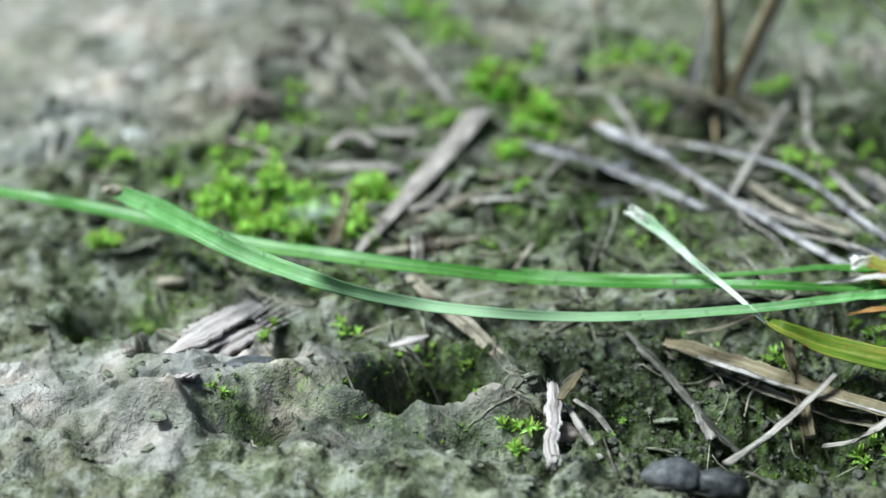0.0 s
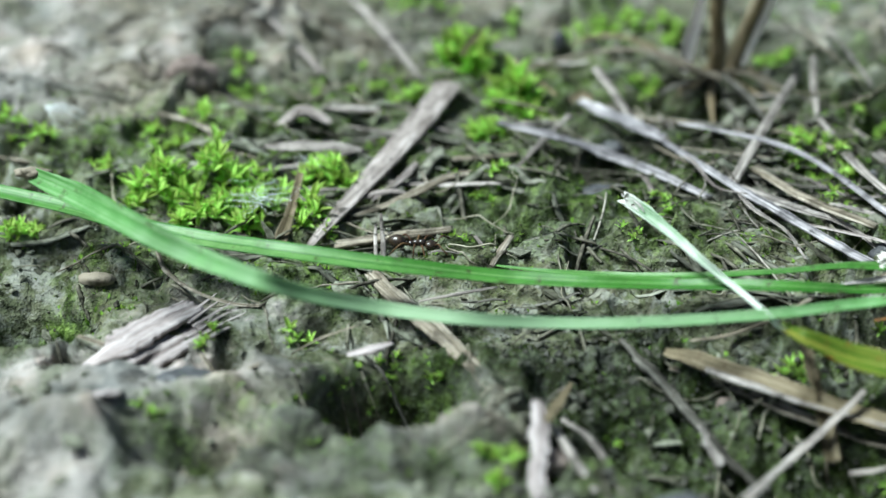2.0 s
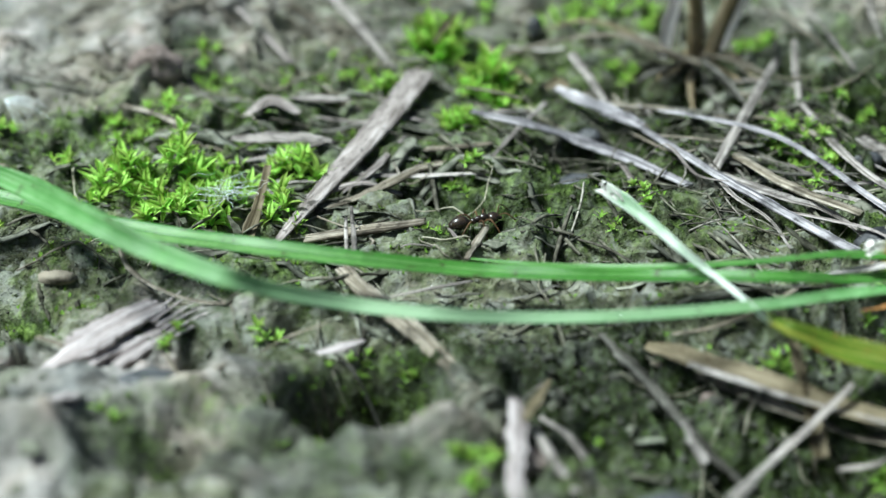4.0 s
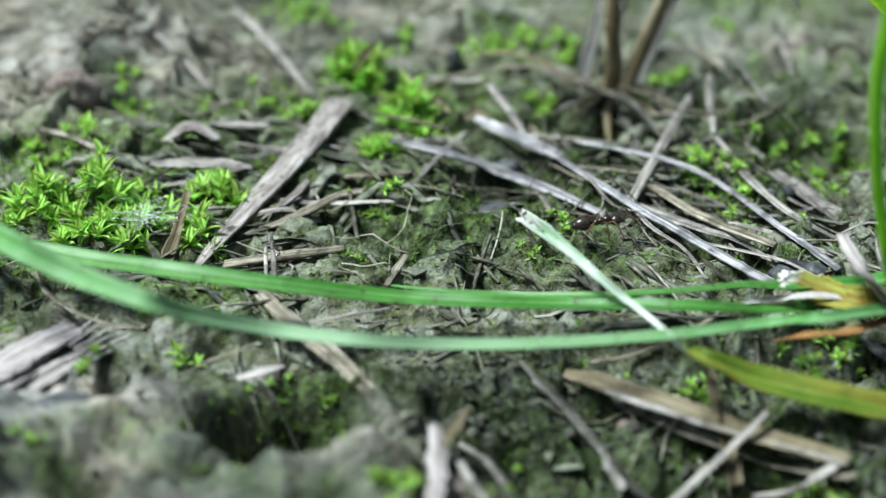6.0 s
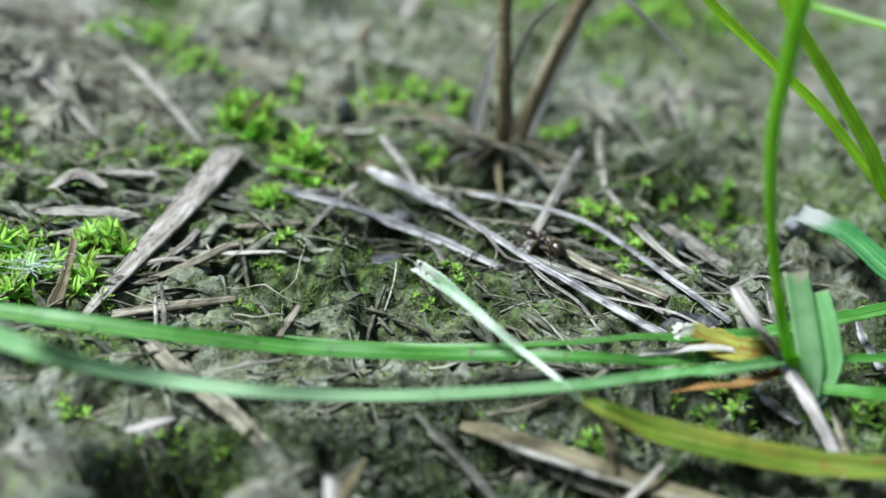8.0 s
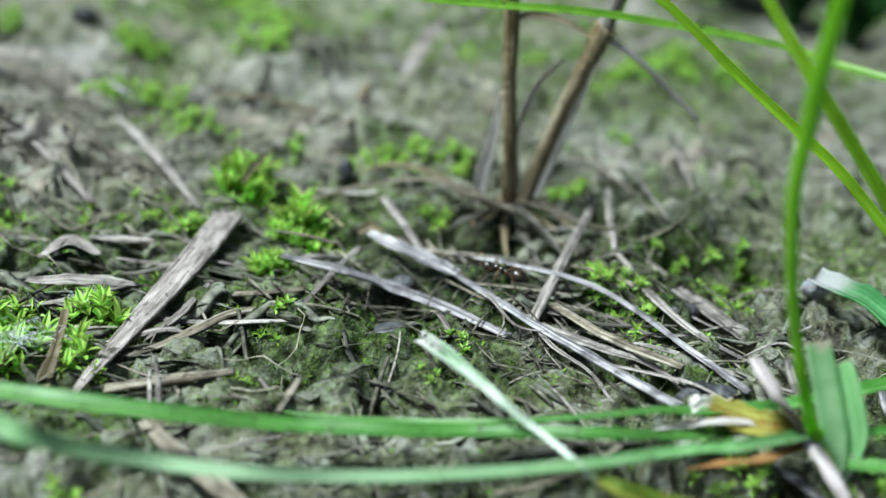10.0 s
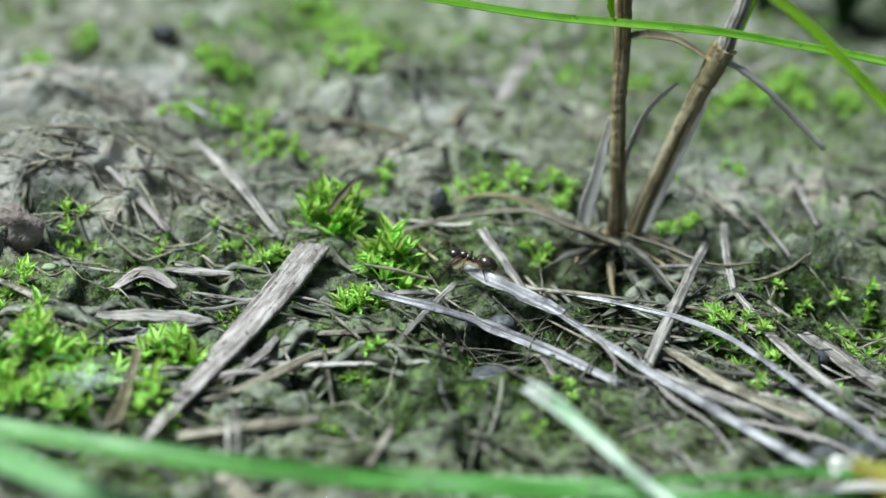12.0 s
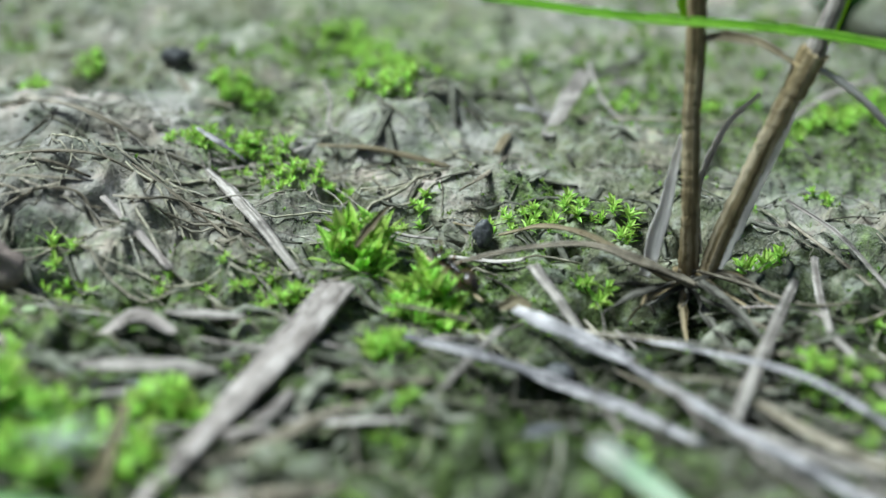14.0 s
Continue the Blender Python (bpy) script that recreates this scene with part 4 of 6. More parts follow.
# behind
strand("straw", [(-1.79, 5.30, 0.19), (-1.55, 4.95, 0.12), (-1.23, 3.87, 0.28), (-0.84, 3.27, 0.05)], [0.07, 0.13, 0.13, 0.07], STRAW_GREY, "weathered straw lying towards a moss cushion", group=G, seed=61)
strand("straw", [(-1.94, 5.88, 0.38), (-1.72, 5.69, 0.31), (-1.47, 5.69, 0.12)], [0.05, 0.09, 0.04], STRAW_LILAC, "short pale chip among moss", group=G, seed=62)
strand("straw", [(-0.85, 6.05, 0.18), (-0.37, 5.94, 0.20), (-0.02, 5.97, 0.12), (0.36, 5.63, 0.15)], [0.05, 0.10, 0.12, 0.06], DRY_LEAF, "brown straw fragment on distant mud", group=G, seed=63)
strand("straw", [(-0.84, 6.84, 0.56), (-0.76, 6.74, 0.40), (-0.78, 6.62, 0.21), (-0.69, 6.34, 0.22)], [0.03, 0.04, 0.04, 0.04], STRAW_GREY, "thin curled straw standing on mud", group=G, seed=64)
strand("straw", [(1.80, 7.81, 0.43), (1.59, 7.36, 0.26), (1.30, 6.29, 0.23)], [0.16, 0.20, 0.13], STRAW_GREY, "pale straw piece leaning on distant mud", kind="blade", thick=0.12, group=G, seed=65)
strand("straw", [(0.93, 6.02, 0.14), (0.63, 4.84, 0.36), (0.42, 4.83, 0.22)], [0.03, 0.06, 0.04], STRAW, GREY_LABEL, group=G, seed=66)
strand("straw", [(0.20, 4.89, 0.04), (0.39, 4.67, -0.02), (0.68, 4.32, 0.08)], [0.02, 0.035, 0.02], DRY_LEAF, "thin orange-brown stem on mud", group=G, seed=67)
strand("straw", [(-3.61, 6.30, 0.50), (-3.08, 5.88, 0.57), (-2.66, 5.71, 0.46), (-2.37, 5.65, 0.34)], [0.05, 0.08, 0.08, 0.05], STRAW, "brown straw on raised mud", group=G, seed=68)
strand("straw", [(-2.46, 3.86, 0.47), (-2.19, 3.64, 0.30), (-1.85, 3.24, 0.12)], [0.06, 0.09, 0.07], WOOD, "dark weathered stem against a clod", group=G, seed=69)
for k, (a, b, c) in enumerate([((-3.42, 3.87, 0.63), (-2.95, 3.78, 0.66), (-2.49, 4.06, 0.52)), ((-3.42, 3.79, 0.45), (-2.98, 3.66, 0.60), (-2.55, 4.13, 0.55)), ((-3.49, 4.95, 0.33), (-2.99, 3.69, 0.64), (-2.68, 3.92, 0.47)),
                               ((-3.42, 3.84, 0.59), (-3.21, 3.79, 0.58), (-3.01, 3.67, 0.55)), ((-2.27, 3.92, 0.43), (-1.82, 4.51, 0.14), (-1.29, 3.88, 0.22)), ((-1.89, 4.69, 0.06), (-1.50, 3.97, 0.26), (-1.11, 3.53, 0.18))]):
    strand("straw", [a, b, c], [0.02, 0.035, 0.02], STRAW, "thin dry grass fibre on raised mud", group=G, seed=70 + k)
# far behind the stalks
for pts, wide, stuff, label in [
    ([(1.15, 8.20, 0.30), (1.30, 7.00, 0.22), (1.50, 5.90, 0.12)], 0.07, TWIG_DARK, "forked grey twig lying on distant mud"),
    ([(1.90, 8.50, 0.34), (2.00, 7.40, 0.20), (2.30, 6.40, 0.14)], 0.05, STRAW_GREY, "thin bent stem on distant mud"),
    ([(1.70, 7.10, 0.16), (2.50, 7.00, 0.20), (3.40, 7.00, 0.16)], 0.06, STRAW, "long tan straw on distant mud"),
    ([(3.80, 7.30, 0.12), (4.40, 7.80, 0.26), (4.90, 8.30, 0.30)], 0.11, WOOD, "brown stick lying on distant mud"),
    ([(0.95, 7.95, 0.16), (1.30, 8.40, 0.18)], 0.06, TWIG_DARK, "short dark twig on distant mud"),
    ([(1.90, 8.40, 0.18), (2.60, 9.00, 0.24)], 0.10, TWIG_DARK, "dark stick on distant mud"),
    ([(2.00, 8.20, 0.14), (2.60, 8.60, 0.16)], 0.07, WOOD, "dark stick on distant mud"),
    ([(3.25, 4.75, 0.22), (3.50, 3.90, 0.24), (3.70, 3.00, 0.12)], 0.06, STRAW_GREY, "pale grass straw on smooth mud"),
    ([(3.20, 4.45, 0.14), (3.45, 3.60, 0.14), (3.60, 3.15, 0.10)], 0.05, STRAW, "pale grass straw on smooth mud"),
    ([(4.15, 4.75, 0.16), (4.08, 4.00, 0.22), (4.00, 3.30, 0.30)], 0.06, STRAW_GREY, "pale grass straw leaning on a mud lump"),
    ([(0.80, 6.00, 0.16), (1.00, 6.55, 0.24)], 0.10, DRY_LEAF, "tan leaf scrap on distant mud"),
    ([(1.10, 7.40, 0.16), (1.40, 7.10, 0.18)], 0.10, STRAW_LILAC, "pale straw scrap on distant mud")]:
    strand("straw", pts, [wide * 0.8, wide, wide * 0.6], stuff, label, group=G, seed=int(pts[0][0] * 37 + pts[0][1] * 11))
strand("straw", [(-2.25, 1.62, 0.12), (-1.95, 1.56, 0.15), (-1.60, 1.60, 0.13), (-1.32, 1.58, 0.10)], [0.08, 0.20, 0.18, 0.06], STRAW_GREY, "flat pale sheet of rotted stem on the mud", kind="plank", thick=0.10, group=G, seed=171, frayed=0.3)
strand("straw", [(-2.20, 2.05, 0.12), (-1.95, 2.20, 0.20), (-1.68, 2.12, 0.12)], [0.06, 0.20, 0.08], WOOD, "curled brown flake of rotted bark on the mud", kind="blade", thick=0.15, group=G, seed=172, frayed=0.2)
strand("straw", [(-1.80, 2.48, 0.12), (-1.50, 2.40, 0.14), (-1.22, 2.46, 0.10)], [0.06, 0.16, 0.06], STRAW_GREY, "flat pale sheet of rotted stem on the mud", kind="plank", thick=0.10, group=G, seed=173, frayed=0.3)
strand("straw", [(-3.09, 2.02, 0.16), (-2.83, 1.82, 0.17), (-2.58, 1.45, 0.18), (-2.39, 1.45, 0.06)], [0.05, 0.08, 0.08, 0.03], STRAW, "curved tan straw above moss", group=G, seed=78)


strand("dry_leaf", [(-0.44, 3.18, 0.36), (-0.33, 3.42, 0.43), (-0.19, 3.50, 0.57)], [0.03, 0.07, 0.02], DRY_LEAF, "small curled brown leaf scrap on a moss cushion", "dry leaf", kind="blade", thick=0.3, seed=95, up=(0, -1, 0.3))

# the heap of parallel straws, and short ones along the mossy band
def straw_field(count, seed, box, turn, lengths, widths, lift, label):
    rng = random.Random(seed)
    for k in range(count):
        x, y = rng.uniform(box[0], box[1]), rng.uniform(box[2], box[3])
        a, ln, w = radians(rng.gauss(*turn)), rng.uniform(*lengths), rng.uniform(*widths)
        bend, up = rng.uniform(-0.12, 0.12) * ln, rng.uniform(*lift)
        pts = []
        for f in (-0.5, -0.15, 0.2, 0.5):
            px = x + math.cos(a) * ln * f - math.sin(a) * bend * (1 - 4 * f * f)
            py = y + math.sin(a) * ln * f + math.cos(a) * bend * (1 - 4 * f * f)
            pts.append((px, py, float(gz(px, py)) * (1 if abs(f) > 0.4 else 0.6) + up))
        strand("straw", pts, [w * 0.7, w, w * rng.uniform(0.4, 0.9)], rng.choice((STRAW, STRAW_GREY, WOOD, TWIG_DARK)), label, kind=rng.choice(("straw", "straw", "plank")), thick=0.35, group=G, seed=seed * 100 + k, frayed=0.2)


strand("dry_leaf", [(0.66, 2.80, 0.04), (0.76, 2.82, 0.08), (0.89, 2.74, 0.09)], [0.05, 0.11, 0.06], DRY_LEAF, "small pale tan leaf scrap by the straw end", "dry leaf", kind="blade", thick=0.3, seed=96, up=(0, -1, 0.6))
straw_field(16, 5, (0.9, 4.4, -0.2, 2.6), (-38, 14), (0.9, 2.2), (0.025, 0.075), (0.05, 0.16), "thin weathered straw in the straw heap")
straw_field(14, 6, (-3.6, 1.2, 0.2, 3.2), (8, 22), (0.4, 1.3), (0.03, 0.09), (0.03, 0.08), "short weathered straw lying on mossy mud")
straw_field(8, 7, (-2.4, 2.6, -2.2, 0.0), (-20, 40), (0.3, 1.0), (0.02, 0.05), (0.03, 0.07), "thin dry straw lying on mud under the blades")
straw_field(9, 8, (-4.5, 1.5, 3.6, 8.0), (-25, 30), (0.5, 1.4), (0.03, 0.08), (0.03, 0.08), "weathered straw lying on crusted mud")


# ---- dry plant ----
def dry_plant():
    base = (2.27, 3.59, -0.02)
    t = thing("dry_plant", base, "dead brown plant with two upright stalks and shrivelled leaves", "dead plant")
    part("stalk", sweep(bmesh.new(), [(2.24, 3.68, -0.11), (2.18, 3.54, 0.54), (2.12, 3.54, 1.25), (2.10, 3.54, 1.83), (2.04, 3.54, 2.88)], [0.19, 0.150, 0.14, 0.15, 0.15], "straw", 0.9, 26, up=(0, -1, 0.1), rag=0.055, seed=80), STALK, t)
    part("stalk", sweep(bmesh.new(), [(2.34, 3.57, -0.04), (2.46, 3.54, 0.43), (2.68, 3.54, 1.05), (2.84, 3.54, 1.48), (3.00, 3.54, 1.88)], [0.15, 0.16, 0.16, 0.18, 0.25], "straw", 0.8, 26, up=(0, -1, 0.1), rag=0.055, seed=81, frayed=0.15), STALK, t, "brown ribbed stalk with a swollen node")
    part("stalk_top", sweep(bmesh.new(), [(2.99, 3.54, 1.83), (3.07, 3.54, 2.09), (3.20, 3.54, 2.62)], [0.18, 0.14, 0.12], "straw", 0.8, up=(0, -1, 0.1), seed=82), STRAW_GREY, t)
    part("sheath", sweep(bmesh.new(), [(1.86, 3.57, 0.00), (1.94, 3.58, 0.35), (2.00, 3.60, 0.72), (2.07, 3.62, 1.18)], [0.10, 0.14, 0.10, 0.03], "blade", 0.12, 8, up=(0, -1, 0.1), rag=0.08, seed=83), PAPER, t, "grey torn papery sheath")
    part("sheath", sweep(bmesh.new(), [(2.46, 3.70, 0.00), (2.58, 3.74, 0.40), (2.72, 3.74, 0.80), (2.86, 3.72, 1.16), (2.98, 3.70, 1.50)], [0.10, 0.17, 0.16, 0.11, 0.04], "blade", 0.12, 8, up=(0, -1, 0.1), rag=0.08, seed=84), PAPER, t, "pale papery sheath")
    part("leaf", sweep(bmesh.new(), [(2.34, 3.80, 0.10), (2.26, 3.74, 0.62), (2.33, 3.70, 1.02), (2.43, 3.66, 1.28), (2.58, 3.60, 1.47), (2.64, 3.60, 1.52)], [0.03, 0.04, 0.06, 0.055, 0.035, 0.04], "blade", 0.3, up=(0, -1, 0.1), rag=0.12, seed=85, tilt=[0, 25, 10]), BARK, t, "thin mauve-brown twisted leaf")
    part("leaf", sweep(bmesh.new(), [(2.15, 3.54, 1.95), (2.33, 3.54, 1.98), (2.59, 3.54, 1.93), (2.88, 3.54, 1.77)], [0.07, 0.11, 0.09, 0.05], "blade", 0.2, up=(0, -0.5, 1), seed=86), DRY_LEAF, t, "curled tan leaf")
    part("leaf", sweep(bmesh.new(), [(2.95, 3.54, 1.80), (3.33, 3.54, 1.59), (3.65, 3.54, 1.30), (4.03, 3.54, 0.95)], [0.05, 0.075, 0.06, 0.05], "straw", 0.8, up=(0, -0.6, 1), rag=0.12, seed=87), PAPER, t, "drooping bleached leaf")
    part("leaf", sweep(bmesh.new(), [(0.17, 3.43, 0.07), (0.58, 3.47, 0.18), (1.03, 3.41, 0.30), (1.45, 3.49, 0.27), (1.80, 3.32, 0.20), (2.23, 3.32, 0.02)], [0.04, 0.06, 0.065, 0.08, 0.14, 0.12], "blade", 0.3, tilt=[10, 10, 10, 5, 0], rag=0.12, seed=88), STRAW, t, "arched tan dry leaf")
    part("leaf", sweep(bmesh.new(), [(0.72, 4.06, 0.12), (1.07, 3.84, 0.29), (1.42, 3.72, 0.26), (1.72, 3.46, 0.19), (2.05, 3.49, -0.01)], [0.035, 0.065, 0.07, 0.08, 0.10], "blade", 0.3, tilt=[10, 10, 5, 0], rag=0.12, seed=89), DRY_LEAF, t, "arched tan dry leaf")
    part("leaf", sweep(bmesh.new(), [(2.27, 3.46, 0.09), (2.61, 3.17, 0.10), (2.95, 2.77, 0.13), (3.36, 2.73, 0.18)], [0.08, 0.08, 0.06, 0.03], "blade", 0.25, tilt=-20, seed=90), STRAW, t)
    part("leaf", sweep(bmesh.new(), [(3.04, 2.68, 0.06), (3.32, 2.58, 0.08), (3.66, 2.79, 0.11), (3.81, 2.76, 0.27)], [0.03, 0.05, 0.06, 0.04], "blade", 0.25, tilt=-20, seed=91), STRAW, t)
    part("shoot", sweep(bmesh.new(), [(2.04, 3.64, 2.05), (1.99, 3.64, 2.25), (1.90, 3.64, 2.55)], [0.08, 0.11, 0.12], "blade", 0.15, up=(0, -1, 0.1), seed=92), GRASS_BRIGHT, t, "fresh green shoot")
    part("shoot", sweep(bmesh.new(), [(3.07, 3.64, 1.85), (3.18, 3.64, 2.14), (3.28, 3.64, 2.60)], [0.05, 0.09, 0.10], "blade", 0.15, up=(0, -1, 0.1), seed=93), GRASS_BRIGHT, t, "fresh green shoot")

    for k, (row, wide, stuff) in enumerate([
        ([(2.26, 3.33, 0.06), (2.41, 2.83, 0.08), (2.56, 2.38, 0.03)], 0.11, TWIG_DARK), ([(2.20, 3.26, 0.05), (2.31, 3.20, -0.18), (2.34, 2.35, -0.04)], 0.10, TWIG_DARK),
        ([(2.18, 3.49, -0.04), (2.13, 3.22, -0.16), (2.15, 3.03, -0.33)], 0.08, STALK), ([(2.13, 3.47, -0.00), (1.73, 3.07, 0.05), (1.47, 3.10, -0.13)], 0.10, TWIG_DARK), ([(2.15, 3.46, 0.01), (1.85, 3.15, -0.00), (1.70, 3.22, -0.24)], 0.08, STALK)]):
        part("leaf", sweep(bmesh.new(), row, [wide * 0.6, wide, wide * 0.3], "blade", 0.2, 8, tilt=[20, -10, 10], rag=0.14, seed=330 + k), stuff, t, "rotted brown leaf at the foot")
    rng = random.Random(41)
    for k in range(11):
        a = rng.uniform(3.3, 6.2)
        ln = rng.uniform(0.35, 0.9)
        x0, y0 = base[0] + rng.uniform(-0.2, 0.15), base[1] + rng.uniform(-0.1, 0.1)
        pts = [(x0, y0, base[2] + 0.05)]
        for f in (0.4, 0.75, 1.0):
            px, py = x0 + math.cos(a) * ln * f + rng.uniform(-0.06, 0.06), y0 + math.sin(a) * ln * f * 0.8
            pts.append((px, py, max(float(gz(px, py)) + 0.03, base[2] + 0.02 - 0.1 * f)))
        part("root", sweep(bmesh.new(), pts, [0.05, 0.035, 0.012], "straw", 0.8, 5, rag=0.15, seed=300 + k), rng.choice((STRAW, STALK, TWIG_DARK)), t, "thin dead root fibre")


dry_plant()


# ---- green grass ----
def grass_plant():
    t = thing("grass_plant", (4.00, -1.37, -0.02), "green grass plant with long arching blades and withered sheaths", "grass")
    # the long blade in front, its blunt end folded
    long_blade = part("blade", sweep(bmesh.new(), [(-3.83, -0.52, 0.94), (-3.34, -0.97, 0.99), (-2.76, -1.60, 1.08), (-2.30, -1.83, 0.97), (-1.75, -2.39, 1.11), (-1.39, -2.18, 0.84), (-0.88, -1.92, 0.56), (-0.28, -2.14, 0.62), (0.34, -1.92, 0.44), (1.05, -1.98, 0.49), (1.95, -1.94, 0.54), (2.74, -1.75, 0.53), (3.08, -1.97, 0.71), (3.81, -1.37, 0.43)],
                        [0.13, 0.20, 0.19, 0.16, 0.135, 0.12, 0.11, 0.10, 0.095, 0.09, 0.085, 0.085, 0.09, 0.10], "blade", 0.15, 8, tilt=[30, 22, 12, 5, 0, 0, 0], up=(0, -0.6, 1), rag=0.02, seed=100), GRASS_PALE, t, "long green blade with a cut pale end")
    part("cut_end", lump(bmesh.new(), (-3.82, -0.52, 0.96), (0.13, 0.05, 0.055), 7, 0.6, 3), STRAW, long_blade, "dried beige cut end of a blade")
    part("blade", sweep(bmesh.new(), [(-5.77, 0.37, 0.54), (-4.82, -0.05, 0.63), (-4.32, -0.12, 0.57), (-3.70, -0.29, 0.52), (-3.00, -0.66, 0.54), (-2.37, -0.85, 0.52), (-1.79, -1.10, 0.58), (-1.24, -1.21, 0.56), (-0.71, -1.23, 0.50), (0.00, -1.14, 0.36), (0.71, -1.24, 0.38), (1.33, -1.23, 0.36), (2.16, -1.48, 0.50), (2.82, -1.23, 0.32), (3.28, -1.17, 0.32), (3.75, -1.25, 0.37)],
                        [0.12, 0.13, 0.14, 0.15, 0.16, 0.16, 0.16, 0.155, 0.145, 0.135, 0.125, 0.115, 0.105, 0.10, 0.10, 0.09], "blade", 0.16, 8, tilt=[-10, -10, -15], up=(0, -0.6, 1), rag=0.02, seed=101), GRASS, t, "long green blade with pale veins")
    part("blade", sweep(bmesh.new(), [(-0.05, -0.74, 0.23), (0.33, -0.92, 0.29), (0.86, -0.98, 0.29), (1.45, -1.15, 0.39), (2.13, -1.18, 0.45), (2.64, -1.17, 0.50), (3.05, -1.11, 0.46), (3.70, -1.02, 0.46)],
                        [0.02, 0.045, 0.06, 0.06, 0.055, 0.06, 0.10, 0.10], "blade", 0.2, tilt=-15, up=(0, -0.6, 1), rag=0.03, seed=102), GRASS, t, "narrow green blade")
    cut_blade = part("blade", sweep(bmesh.new(), [(2.10, -1.96, 0.41), (1.94, -1.90, 0.54), (1.75, -1.43, 0.49), (1.51, -1.25, 0.62), (1.31, -0.89, 0.64), (1.15, -0.67, 0.67), (0.99, -0.54, 0.72)],
                        [0.035, 0.04, 0.05, 0.065, 0.085, 0.115, 0.11], "keel", 0.30, 8, tilt=[-15, -10, 0], up=(0, -0.8, 1), rag=0.03, seed=103, frayed=0.5), GRASS_CUT, t, "folded blade with a white cut tip")
    part("tip", sweep(bmesh.new(), [(1.08, -0.65, 0.68), (1.02, -0.56, 0.72), (0.96, -0.50, 0.77)], [0.05, 0.035, 0.008], "blade", 0.4, 5, up=(0, -0.8, 1), seed=114), PAPER, cut_blade, "white torn prong")
    part("tip", sweep(bmesh.new(), [(1.15, -0.65, 0.70), (1.10, -0.62, 0.75), (1.02, -0.54, 0.77)], [0.045, 0.04, 0.008], "blade", 0.4, 5, up=(0, -0.8, 1), seed=115), PAPER, cut_blade, "white torn prong")
    # solid dark lump added as the shaded gap between the prongs
    part("hollow", lump(bmesh.new(), (1.07, -0.57, 0.71), (0.035, 0.03, 0.028), 5, 0.2, 2), TWIG_DARK, cut_blade, "dark lump standing for the shade inside the cut blade")
    part("blade", sweep(bmesh.new(), [(2.08, -1.84, 0.38), (2.19, -2.11, 0.46), (2.44, -2.14, 0.35), (2.67, -2.19, 0.29), (3.13, -2.36, 0.27), (3.65, -2.45, 0.22), (4.24, -2.74, 0.36)],
                        [0.06, 0.12, 0.18, 0.205, 0.205, 0.20, 0.17], "keel", 0.12, 8, tilt=[-5, 0, 10], up=(0, -0.6, 1), rag=0.02, seed=104), GRASS_YELLOW, t, "broad yellowing leaf with a brown edge")
    part("sheath", sweep(bmesh.new(), [(3.84, -1.24, 0.37), (3.51, -1.39, 0.50), (3.30, -1.20, 0.45), (3.10, -1.09, 0.46), (2.97, -1.09, 0.49)], [0.13, 0.20, 0.22, 0.19, 0.14], "blade", 0.25, tilt=-20, up=(0, -0.6, 1), seed=105, frayed=0.35), SHEATH, t, "withered yellow sheath with a white torn end")
    part("sheath", sweep(bmesh.new(), [(2.86, -1.52, 0.22), (3.05, -1.72, 0.39), (3.41, -1.53, 0.31), (3.80, -1.34, 0.30)], [0.02, 0.06, 0.08, 0.06], "blade", 0.25, tilt=-20, up=(0, -0.6, 1), rag=0.2, seed=106), RUST, t, "rust-brown withered leaf")
    part("stem", sweep(bmesh.new(), [(4.07, -1.42, 0.01), (3.87, -1.56, 0.31), (3.80, -1.41, 0.44), (3.56, -1.70, 0.99), (3.44, -1.70, 1.41), (3.33, -1.70, 1.91), (3.26, -1.70, 2.47), (3.28, -1.70, 2.89), (3.31, -1.70, 3.37), (3.41, -1.70, 4.13), (3.58, -1.70, 4.85)],
                       [0.10, 0.11, 0.11, 0.085, 0.08, 0.085, 0.10, 0.12, 0.13, 0.12, 0.10], "straw", 0.6, 8, up=(0, -1, 0.2), rag=0.01, seed=107), STEM, t, "upright bright green stem")
    part("node", lump(bmesh.new(), (3.82, -1.39, 0.43), (0.085, 0.08, 0.085), 3, 0.12, 2), STEM, t, "swollen pale node")
    part("sheath", sweep(bmesh.new(), [(3.42, -1.31, 0.47), (3.17, -1.25, 0.46), (2.90, -1.15, 0.36), (2.63, -1.26, 0.39)], [0.04, 0.06, 0.05, 0.015], "blade", 0.2, tilt=15, up=(0, -0.6, 1), seed=113), PAPER, t, "white papery wisp of sheath")
    torn_leaf = part("leaf", sweep(bmesh.new(), [(3.97, -1.58, 0.23), (3.94, -1.45, 0.45), (3.89, -1.27, 0.74), (3.83, -1.08, 1.04)], [0.09, 0.20, 0.20, 0.19], "blade", 0.07, 8, tilt=0, up=(-0.12, -1, 0.6), rag=0.015, seed=108), GRASS_TEAL, t, "broad torn green leaf standing upright")
    part("fold", sweep(bmesh.new(), [(4.06, -1.56, 0.23), (4.10, -1.42, 0.45), (4.05, -1.24, 0.72), (4.00, -1.12, 0.88)], [0.08, 0.20, 0.22, 0.21], "blade", 0.07, 8, tilt=0, up=(-0.12, -1, 0.6), rag=0.015, seed=116), GRASS_TEAL, torn_leaf, "shorter torn half of the leaf")
